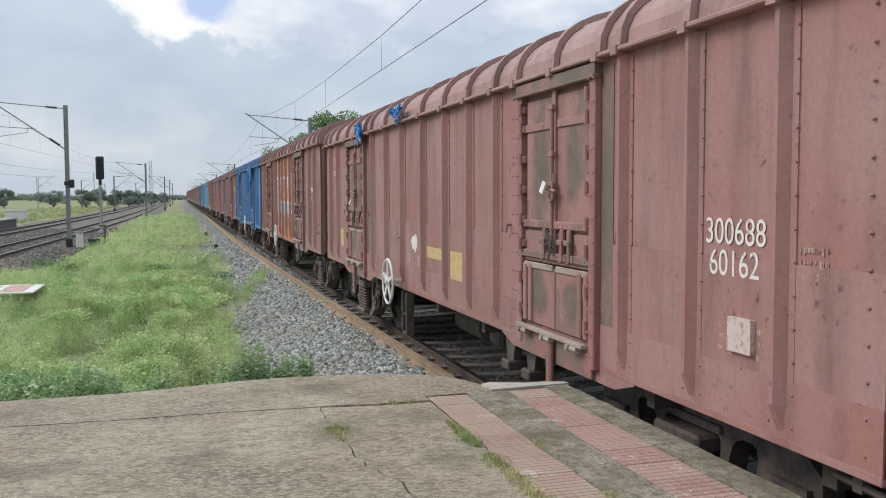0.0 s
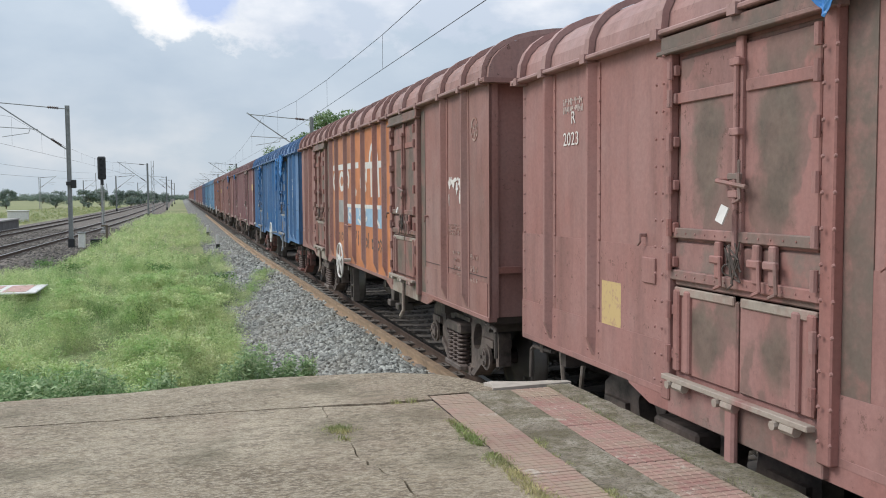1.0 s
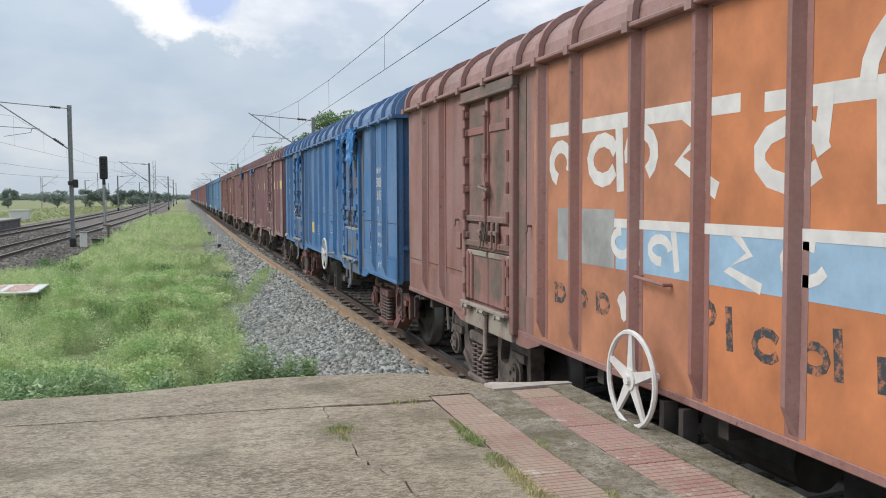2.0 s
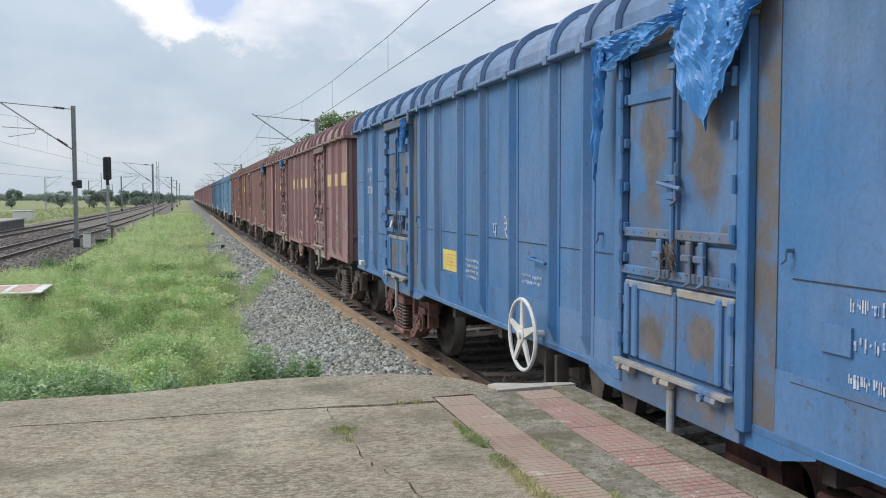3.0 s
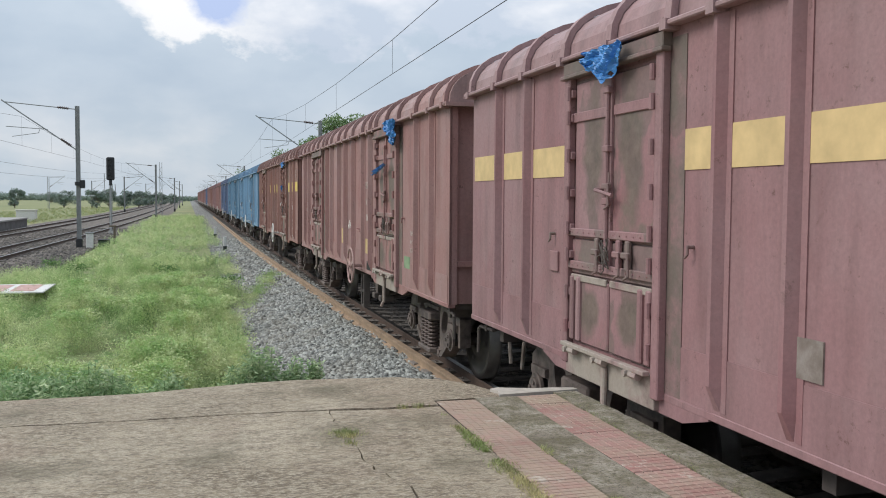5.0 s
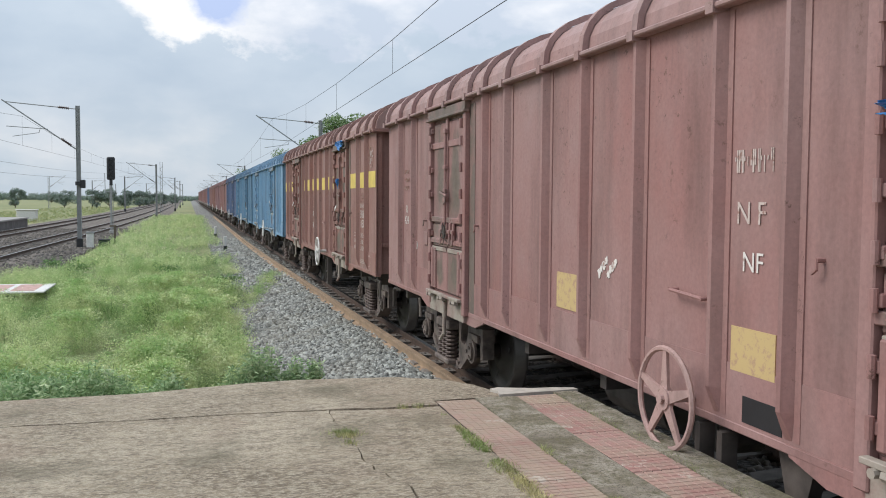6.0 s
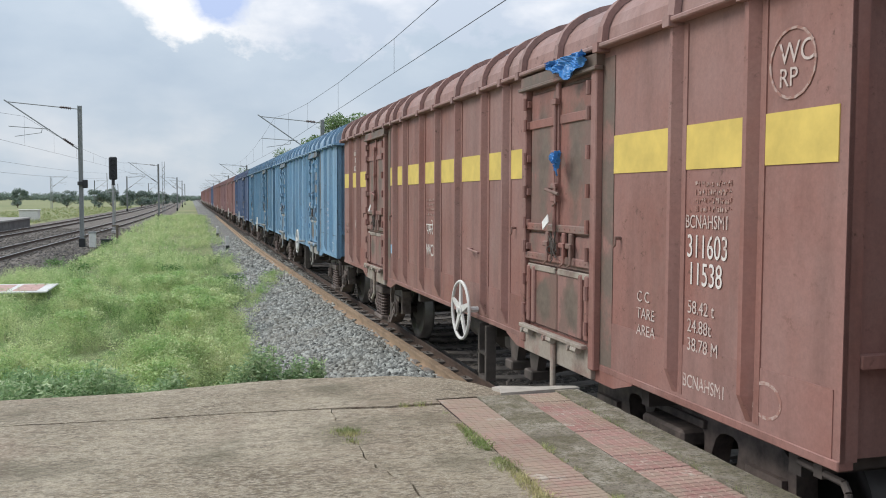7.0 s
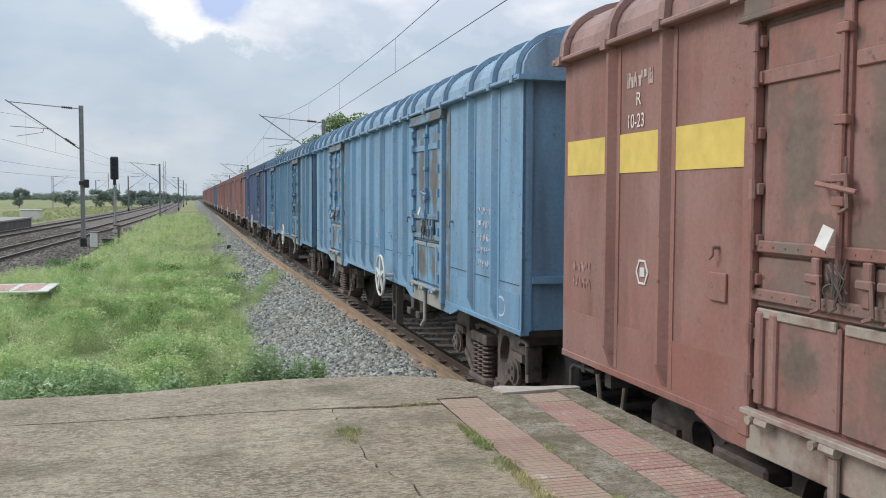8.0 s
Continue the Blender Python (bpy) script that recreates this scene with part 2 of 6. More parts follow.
def part(name, bm, material, parent=None, label="", smooth=False):
    """Link a bmesh as one mesh object, under parent if given."""
    if smooth:
        for fc in bm.faces:
            fc.smooth = True
    me = bpy.data.meshes.new(name)
    bm.to_mesh(me)
    bm.free()
    for m in material if isinstance(material, (list, tuple)) else (material,):
        me.materials.append(m)
    ob = new(name, me)
    if parent is not None:
        ob.parent = parent
    if label:
        ob["label"] = label
    return ob


def again(ob, x=0, y=0, z=0, parent=None):
    """One more object on the same mesh, moved."""
    o = ob.copy()
    scene.collection.objects.link(o)
    o.location = (x, y, z)
    if parent is not None:
        o.parent = parent
    return o


def thing(name, label, category, group="", m=None):
    e = new(name)
    e.empty_display_size = 0.3
    if m is not None:
        e.matrix_basis = m
    return tagged(e, label, category, group)


def box(bm, x0, x1, y0, y1, z0, z1, mat=0, bevel=0.0):
    vs = [bm.verts.new((x, y, z)) for x in (x0, x1) for y in (y0, y1) for z in (z0, z1)]
    faces = [bm.faces.new([vs[i] for i in q]) for q in ((0, 1, 3, 2), (4, 6, 7, 5), (0, 4, 5, 1), (2, 3, 7, 6), (0, 2, 6, 4), (1, 5, 7, 3))]
    for q in faces:
        q.material_index = mat
    if bevel:
        edges = list({e for q in faces for e in q.edges})
        r = bmesh.ops.bevel(bm, geom=edges, offset=bevel, segments=1, affect="EDGES")
        for q in r["faces"]:
            q.material_index = mat
    return vs


def boxes(*rows, bevel=0.0):
    bm = bmesh.new()
    for r in rows:
        box(bm, *r, bevel=bevel)
    return bm


def rod(bm, a, b, r, seg=8, r2=None, mat=0):
    """A round bar from a to b."""
    a, b = Vector(a), Vector(b)
    d = b - a
    m = Matrix.Translation((a + b) / 2) @ d.to_track_quat("Z", "Y").to_matrix().to_4x4()
    g = bmesh.ops.create_cone(bm, cap_ends=True, segments=seg, radius1=r, radius2=r if r2 is None else r2, depth=d.length, matrix=m)
    for v in g["verts"]:
        for fc in v.link_faces:
            fc.material_index = mat
    return g


def rods(*rows, seg=8):
    bm = bmesh.new()
    for a, b, r in rows:
        rod(bm, a, b, r, seg)
    return bm


def ring(bm, c, normal, radius, thick, seg=28, sides=6):
    """A torus round c."""
    q = Vector(normal).to_track_quat("Z", "Y").to_matrix()
    grid = []
    for i in range(seg):
        a = 2 * math.pi * i / seg
        row = []
        for j in range(sides):
            b = 2 * math.pi * j / sides
            rr = radius + thick * math.cos(b)
            row.append(bm.verts.new(Vector(c) + q @ Vector((rr * math.cos(a), rr * math.sin(a), thick * math.sin(b)))))
        grid.append(row)
    for i in range(seg):
        for j in range(sides):
            bm.faces.new((grid[i][j], grid[(i + 1) % seg][j], grid[(i + 1) % seg][(j + 1) % sides], grid[i][(j + 1) % sides]))


def prism(bm, outline, axis, lo, hi, mat=0):
    """Extrude a closed outline of (a, b) pairs along axis 'x' (a=y, b=z), 'y' (a=x, b=z) or 'z' (a=x, b=y)."""
    def at(a, b, c):
        return {"x": (c, a, b), "y": (a, c, b), "z": (a, b, c)}[axis]
    p = [bm.verts.new(at(a, b, lo)) for a, b in outline]
    q = [bm.verts.new(at(a, b, hi)) for a, b in outline]
    n = len(p)
    fs = [bm.faces.new(p[::-1]), bm.faces.new(q)]
    for i in range(n):
        fs.append(bm.faces.new((p[i], p[(i + 1) % n], q[(i + 1) % n], q[i])))
    for fc in fs:
        fc.material_index = mat
    return fs


def joined(name, verts, faces, material, parent=None, smooth=False):
    me = bpy.data.meshes.new(name)
    me.from_pydata(verts, [], faces)
    me.materials.append(material)
    if smooth:
        me.polygons.foreach_set("use_smooth", [True] * len(me.polygons))
    me.update()
    ob = new(name, me)
    if parent is not None:
        ob.parent = parent
    return ob


def cloud_mesh(name, base_v, base_f, mats, material):
    """Many copies of small template pieces in one mesh; mats: list of (template index, 4x4)."""
    vs, fs, n = [], [], 0
    for k, m in mats:
        v = base_v[k] @ m[:3, :3].T + m[:3, 3]
        vs.append(v)
        fs.append(base_f[k] + n)
        n += len(v)
    v, fc = np.concatenate(vs), np.concatenate(fs)
    me = bpy.data.meshes.new(name)
    me.vertices.add(len(v))
    me.vertices.foreach_set("co", v.astype(np.float32).ravel())
    w = fc.shape[1]
    me.loops.add(fc.size)
    me.loops.foreach_set("vertex_index", fc.astype(np.int32).ravel())
    me.polygons.add(len(fc))
    me.polygons.foreach_set("loop_start", np.arange(0, fc.size, w, dtype=np.int32))
    me.polygons.foreach_set("loop_total", np.full(len(fc), w, dtype=np.int32))
    me.materials.append(material)
    me.update(calc_edges=True)
    me.validate()
    return new(name, me)


def turn_scale(x, y, z, rz, s, sz=None, tilt=0.0):
    m = np.eye(4)
    c, d = math.cos(rz), math.sin(rz)
    m[:3, :3] = np.array(((c, -d, 0), (d, c, 0), (0, 0, 1))) @ np.diag((s, s, sz or s))
    if tilt:
        a, b = math.cos(tilt), math.sin(tilt)
        m[:3, :3] = np.array(((a, 0, b), (0, 1, 0), (-b, 0, a))) @ m[:3, :3]
    m[:3, 3] = x, y, z
    return m


def lettering(text, size, x, y, z, material, parent, name="lettering", stretch=1.0):
    """Words painted on a wagon's near side: read along -y, standing up in z, with y the left edge and z the base line."""
    cu = bpy.data.curves.new("text", "FONT")
    cu.body, cu.size, cu.extrude = text, size, 0.0005
    tmp = new("text", cu)
    bpy.context.view_layer.update()
    me = bpy.data.meshes.new_from_object(tmp.evaluated_get(bpy.context.evaluated_depsgraph_get()))
    bpy.data.objects.remove(tmp)
    me.transform(Matrix(((0, 0, -1, 0), (-stretch, 0, 0, 0), (0, 1, 0, 0), (0, 0, 0, 1))))
    me.materials.clear()
    me.materials.append(material)
    ob = new(name, me)
    ob.parent, ob.location = parent, (x, y, z)
    return ob

# ---- the goods train ----
TRACK_X = 4.417          # middle of its track
EAVE, SILL, HALF = 3.33, 1.07, 1.6
SHORT = dict(length=13.52, doors=(3.17, 10.33), ribs=(0.84, 1.57, 4.45, 5.08, 5.99, 6.73, 7.55, 8.46, 9.08, 12.07, 12.82), pivot=4.75)
LONG = dict(length=14.5, doors=(3.12, 11.15), ribs=(0.59, 1.36, 4.36, 5.29, 6.22, 7.25, 8.16, 9.0, 9.8, 12.22, 13.03, 13.82), pivot=5.2)


def arch(n=18, grow=0.0, half=1.62):
    """The roof's section: round shoulders and a nearly flat crown."""
    pts = []
    for i in range(n + 1):
        a = math.pi * i / n
        c, s = math.cos(a), math.sin(a)
        x = -(half + grow) * math.copysign(abs(c) ** 0.54, c)
        z = EAVE + (0.49 + grow) * abs(s) ** 0.8
        pts.append((x, z))
    return pts


def roof_shell(y0, y1, grow, half=1.62):
    bm = bmesh.new()
    prism(bm, arch(18, grow, half), "y", y0, y1)
    return bm


def roof_hoop(w=0.075):
    """A raised band over the roof, with its ends lapping the eave."""
    bm = bmesh.new()
    outer, inner = arch(18, 0.05), arch(18, 0.004)
    for i in range(18):
        q = [outer[i], outer[i + 1], inner[i + 1], inner[i]]
        a = [bm.verts.new((x, -w / 2, z)) for x, z in q]
        b = [bm.verts.new((x, w / 2, z)) for x, z in q]
        bm.faces.new(a)
        bm.faces.new(b[::-1])
        bm.faces.new((a[0], b[0], b[1], a[1]))
    bmesh.ops.remove_doubles(bm, verts=bm.verts[:], dist=1e-4)
    box(bm, -1.7, -1.6, -w / 2, w / 2, EAVE - 0.045, EAVE + 0.02)
    return bm


def side_rib():
    """A pressed stiffener: sloping flanks, a narrow face, thin flanges, its foot tapering away."""
    bm = bmesh.new()
    top = EAVE - 0.04
    line = ((-1.6, -0.062), (-1.662, -0.022), (-1.662, 0.012), (-1.6, 0.045))
    lo = [bm.verts.new((max(x, -1.602), y * 0.8, SILL + 0.02)) for x, y in line]
    mid = [bm.verts.new((x, y, 1.24)) for x, y in line]
    hi = [bm.verts.new((x, y, top)) for x, y in line]
    for a, b in ((lo, mid), (mid, hi)):
        for k in range(3):
            bm.faces.new((a[k], a[k + 1], b[k + 1], b[k]))
        bm.faces.new((a[3], a[0], b[0], b[3]))
    bm.faces.new(hi)
    bm.faces.new(lo[::-1])
    box(bm, -1.608, -1.6, -0.105, -0.06, SILL + 0.03, top)
    bmesh.ops.recalc_face_normals(bm, faces=bm.faces)
    return bm


def cast_frame(x0, x1, y, outline, holes):
    """A cast plate of outline (dy, z) with holes through it, between x0 and x1."""
    bm = bmesh.new()
    edges = []
    for loop in (outline, *holes):
        vs = [bm.verts.new((x0, y + a, b)) for a, b in loop]
        edges += [bm.edges.new((vs[k], vs[(k + 1) % len(vs)])) for k in range(len(vs))]
    bmesh.ops.triangle_fill(bm, use_beauty=True, edges=edges, normal=(1, 0, 0))
    r = bmesh.ops.extrude_face_region(bm, geom=bm.faces[:])
    for v in r["geom"]:
        if isinstance(v, bmesh.types.BMVert):
            v.co.x = x1
    bmesh.ops.recalc_face_normals(bm, faces=bm.faces)
    return bm


def rounded(cy, cz, ry, rz, power=2.6, n=14, skew=0.0):
    pts = []
    for k in range(n):
        a = 2 * math.pi * k / n
        c, s = math.cos(a), math.sin(a)
        py, pz = ry * math.copysign(abs(c) ** (2 / power), c), rz * math.copysign(abs(s) ** (2 / power), s)
        pts.append((cy + py + skew * pz, cz + pz))
    return pts


def each(name, rows, material, parent, bevel=0.0, label=""):
    """One part for each box."""
    return [part(name, boxes(r, bevel=bevel), material, parent, label) for r in rows]


def door_parts(w, y, fine, long=False):
    """The double flap door of a covered wagon in its proud frame."""
    x = -HALF
    h = 0.64
    posts = each("door_frame", [(x - 0.06, x, y - h - 0.09, y - h, 1.03, 3.2), (x - 0.06, x, y + h, y + h + 0.09, 1.03, 3.2)], PAINT, w, 0.008)
    part("lintel", boxes((x - 0.07, x, y - h - 0.1, y + h + 0.1, 3.2, 3.29), (x - 0.09, x - 0.02, y - h - 0.12, y + h + 0.12, 3.17, 3.2), bevel=0.006), JAMB, w, "grimy steel lintel")
    dr = part("door", boxes((x - 0.024, x + 0.02, y - h + 0.01, y + h - 0.01, 1.72, 1.975), (x - 0.005, x + 0.02, y - h, y + h, 1.19, 3.16), bevel=0.008), WORN, w, "closed double-leaf steel door")
    each("door_leaf", [(x - 0.025, x + 0.02, y - h + 0.05, y - 0.014, 1.985, 3.13), (x - 0.025, x + 0.02, y + 0.014, y + h - 0.05, 1.985, 3.13)], LEAF, dr, 0.008)
    each("flap", [(x - 0.03, x + 0.02, y - h + 0.02, y - 0.01, 1.21, 1.69), (x - 0.03, x + 0.02, y + 0.01, y + h - 0.02, 1.21, 1.69)], LEAF, dr, 0.01, "scuffed lower flap")
    each("flap_rail", [(x - 0.043, x - 0.02, y - h + 0.03, y - 0.03, 1.665, 1.715), (x - 0.043, x - 0.02, y + 0.03, y + h - 0.03, 1.665, 1.715)], THRESHOLD, dr, 0.006)
    each("strap", [(x - 0.04, x - 0.02, y - h, y - 0.05, 2.845, 2.915), (x - 0.04, x - 0.02, y + 0.05, y + h, 2.845, 2.915)], PAINT, dr, 0.004)
    bars_ = each("locking_bar", [(x - 0.052, x - 0.022, y - h - 0.015, y + h + 0.015, z - 0.03, z + 0.03) for z in (2.03, 1.785)], WORN, dr, 0.006)
    bm = boxes((x - 0.05, x - 0.02, y - 0.034, y + 0.026, 1.76, 3.17), bevel=0.006)
    rod(bm, (x - 0.062, y - 0.004, 1.98), (x - 0.062, y - 0.004, 3.05), 0.015)
    for z in (2.26, 2.62, 3.02):
        box(bm, x - 0.082, x - 0.04, y - 0.045, y + 0.037, z - 0.022, z + 0.022, bevel=0.005)
    part("centre_bolt", bm, PAINT, dr)
    if fine:
        for owner, z in ((bars_[0], 2.03), (bars_[1], 1.785)):
            bm = bmesh.new()
            for k in range(-6, 7):
                if abs(k) > 0:
                    rod(bm, (x - 0.036, y + k * 0.095, z), (x - 0.057, y + k * 0.095, z), 0.008, 6, 0.005)
            tagged(part("rivet_row", bm, PAINT, owner), kind="stuff")
        each("flap_stile", [(x - 0.055, x - 0.02, y + d - 0.03, y + d + 0.03, 1.22, 1.7) for d in (-h + 0.06, -h + 0.17, h - 0.06, h - 0.17)], PAINT, dr, 0.01)
        for s, fr in zip((-1, 1), posts):
            first = None
            for z in (1.32, 1.58, 1.86, 2.06, 2.32, 2.6, 2.88, 3.06):
                if first is None:
                    bm = rods(((x - 0.072, y + s * (h - 0.015), -0.05), (x - 0.072, y + s * (h - 0.015), 0.05), 0.019), seg=8)
                    box(bm, x - 0.06, x - 0.02, y + s * (h - 0.015) - 0.03, y + s * (h - 0.015) + 0.03, -0.03, 0.03, bevel=0.006)
                    first = part("hinge", bm, PAINT, fr)
                    first.location = (0, 0, z)
                else:
                    again(first, 0, 0, z, fr)
        for dy, z in ((0.16, 1.9), (-0.17, 1.9), (0.0, 2.36), (-0.3, 1.9)):
            bm = boxes((x - 0.062, x - 0.03, y + dy - 0.028, y + dy + 0.024, z - 0.1, z + 0.1), (x - 0.078, x - 0.05, y + dy - 0.055, y + dy + 0.05, z - 0.018, z + 0.024), bevel=0.007)
            rod(bm, (x - 0.08, y + dy - 0.055, z + 0.02), (x - 0.085, y + dy - 0.075, z - 0.13), 0.01, 6)
            rod(bm, (x - 0.085, y + dy - 0.075, z - 0.13), (x - 0.085, y + dy - 0.02, z - 0.15), 0.01, 6)
            part("latch", bm, WORN, dr)
        bm = rods(((x - 0.085, y - 0.13, 2.3), (x - 0.09, y + 0.12, 2.34), 0.013), ((x - 0.03, y + 0.12, 2.34), (x - 0.09, y + 0.12, 2.34), 0.016), seg=7)
        part("bolt_handle", bm, WORN, dr)
        bm = bmesh.new()
        ring(bm, (x - 0.078, y - 0.01, 1.9), (1, 0.3, 0.1), 0.034, 0.006, 12, 5)
        ring(bm, (x - 0.082, y + 0.02, 1.86), (0.6, 0.6, 0.2), 0.03, 0.005, 12, 5)
        tangle = random.Random(4)
        last = Vector((x - 0.07, y - 0.02, 2.0))
        for _ in range(16):
            step = Vector((x - 0.07 - tangle.uniform(0, 0.02), y + tangle.uniform(-0.09, 0.07), tangle.uniform(1.74, 2.03)))
            rod(bm, last, step, 0.0045, 5)
            last = step
        tagged(part("wire_seal", bm, GRIMY, dr), kind="stuff")
    part("threshold_plate", boxes((x - 0.045, x, y - h - 0.03, y + h + 0.03, 0.955, 1.17), bevel=0.006), THRESHOLD, w, "scraped pale threshold plate")
    bm = bmesh.new()
    prism(bm, [(y - 1.25, SILL + 0.01), (y + 1.25, SILL + 0.01), (y + 1.22, 1.02), (y + 0.95, 0.945), (y - 0.95, 0.945), (y - 1.22, 1.02)], "x", x - 0.008, x + 0.02)
    bmesh.ops.recalc_face_normals(bm, faces=bm.faces)
    part("skirt_plate", bm, PAINT, w)
    bm = boxes((x - 0.11, x - 0.06, y - h, y + h, 1.17, 1.2), bevel=0.004)
    for dy in (-0.5, -0.02, 0.46):
        rod(bm, (x - 0.09, y + dy - 0.05, 1.15), (x - 0.09, y + dy + 0.05, 1.15), 0.028, 7)
        rod(bm, (x - 0.05, y + dy + 0.09, 1.15), (x - 0.125, y + dy + 0.09, 1.15), 0.024, 8)
    part("flap_hinge", bm, THRESHOLD, dr)
    bm = boxes((x - 0.085, x - 0.05, y - 0.05, y + 0.005, 0.74, 1.12), bevel=0.01)
    rod(bm, (x - 0.07, y - 0.02, 0.76), (x - 0.09, y + 0.05, 0.68), 0.022, 6)
    if long:
        bm = boxes((x - 0.1, x - 0.055, y - 0.06, y + 0.02, 0.66, 1.14), bevel=0.014)
    part("hanging_bar", bm, PAINT if long else THRESHOLD, w)
    # strip beside the frame where dirt collects
    part("door_jamb", boxes((x - 0.006, x, y - h - 0.27, y - h - 0.092, 1.08, 3.25)), JAMB, w, "grime-streaked jamb strip")


def bogie(w, y, fine):
    """A cast three-piece bogie: side frames with spring nests and axle boxes."""
    for s in (-1, 1):
        x = s * 1.16
        half = [(0.0, 0.99), (0.45, 0.985), (0.8, 0.95), (1.1, 0.88), (1.24, 0.78), (1.25, 0.44), (1.17, 0.42), (1.15, 0.6), (0.85, 0.6), (0.83, 0.42), (0.74, 0.36), (0.52, 0.22), (0.4, 0.18)]
        outline = half + [(-a, b) for a, b in half[:0:-1]]
        holes = [rounded(d * 0.555, 0.66, 0.135, 0.15, 2.8, 14, d * 0.3) for d in (-1, 1)] + [[(-0.33, 0.3), (0.33, 0.3), (0.33, 0.74), (0.29, 0.8), (-0.29, 0.8), (-0.33, 0.74)]]
        bm = cast_frame(x - 0.07, x + 0.07, y, outline, holes)
        # raised rim along the foot and over the window
        for d in (-1, 1):
            prism(bm, [(y + d * 0.36, 0.2), (y + d * 0.5, 0.2), (y + d * 0.8, 0.4), (y + d * 0.76, 0.46)][::-d], "x", x - 0.1, x + 0.1)
        box(bm, x - 0.1, x + 0.1, y - 0.4, y + 0.4, 0.18, 0.27)
        box(bm, *sorted((x + s * 0.09, x + s * 0.21)), y - 0.3, y + 0.3, 0.22, 0.285, bevel=0.015)
        box(bm, x - 0.1, x + 0.1, y - 0.36, y + 0.36, 0.79, 0.84)
        bmesh.ops.recalc_face_normals(bm, faces=bm.faces)
        fr = part("bogie_frame", bm, BOGIE, w)
        for d in (-1, 1):
            bm = bmesh.new()
            rod(bm, (x - 0.1, y + d, 0.5), (x + s * 0.13, y + d, 0.5), 0.14, 14)
            rod(bm, (x + s * 0.11, y + d, 0.5), (x + s * 0.16, y + d, 0.5), 0.1, 12)
            for q in range(3):
                rod(bm, (x + s * 0.15, y + d + 0.06 * math.cos(q * 2.1), 0.5 + 0.06 * math.sin(q * 2.1)), (x + s * 0.175, y + d + 0.06 * math.cos(q * 2.1), 0.5 + 0.06 * math.sin(q * 2.1)), 0.02, 6)
            box(bm, x - 0.11, x + 0.11, y + d - 0.17, y + d + 0.17, 0.62, 0.7)
            part("axle_box", bm, BOGIE, fr)
        if fine:
            for dy in (-0.17, 0.0, 0.17):
                bm = bmesh.new()
                for k in range(7):
                    ring(bm, (x + s * 0.11, y + dy, 0.31 + k * 0.05), (0, 0, 1), 0.07, 0.017, 12, 5)
                part("spring", bm, SPRING, fr)
        part("bolster", boxes((*sorted((x - s * 0.13, x + s * 0.2)), y - 0.27, y + 0.27, 0.645, 0.76), bevel=0.02), BOGIE, fr)
    part("bolster_beam", boxes((-1.0, 1.0, y - 0.2, y + 0.2, 0.62, 0.9)), GRIMY, w)
    for d in (-1, 1):
        bm = bmesh.new()
        rod(bm, (-0.95, y + d * 0.45, 0.42), (0.95, y + d * 0.45, 0.42), 0.045, 8)
        for s in (-1, 1):
            box(bm, s * 0.84 - 0.05, s * 0.84 + 0.05, y + d * 0.46 - 0.05, y + d * 0.46 + 0.06, 0.28, 0.62)
        part("brake_beam", bm, GRIMY, w)


def wheelset(w, y):
    bm = bmesh.new()
    rod(bm, (-1.24, 0, 0), (1.24, 0, 0), 0.08, 12)
    for s in (-1, 1):
        prof = [(0.09, 0.09), (0.11, 0.16), (0.045, 0.24), (0.03, 0.38), (0.06, 0.42), (0.065, 0.5), (-0.055, 0.505), (-0.07, 0.53), (-0.09, 0.5), (-0.07, 0.4), (-0.03, 0.36), (-0.05, 0.2), (-0.09, 0.15), (-0.09, 0.09)]
        rows = []
        for i in range(40):
            a = 2 * math.pi * i / 40
            rows.append([bm.verts.new((s * (0.86 + o), r * math.cos(a), r * math.sin(a))) for o, r in prof])
        for i in range(40):
            for j in range(len(prof) - 1):
                q = (rows[i][j], rows[(i + 1) % 40][j], rows[(i + 1) % 40][j + 1], rows[i][j + 1])
                fc = bm.faces.new(q if s > 0 else q[::-1])
                fc.material_index = 1 if j in (5, 6, 7) else 0
                fc.smooth = True
        for k in range(3):
            a = 2.1 * k
            box(bm, s * 0.925 - 0.004, s * 0.925 + 0.004, 0.3 * math.cos(a) - 0.03, 0.3 * math.cos(a) + 0.03, 0.3 * math.sin(a) - 0.02, 0.3 * math.sin(a) + 0.02)
    ob = part("wheelset", bm, (WHEEL, DULL_TREAD), w)
    ob.location = (0, y, 0.5)
    return ob


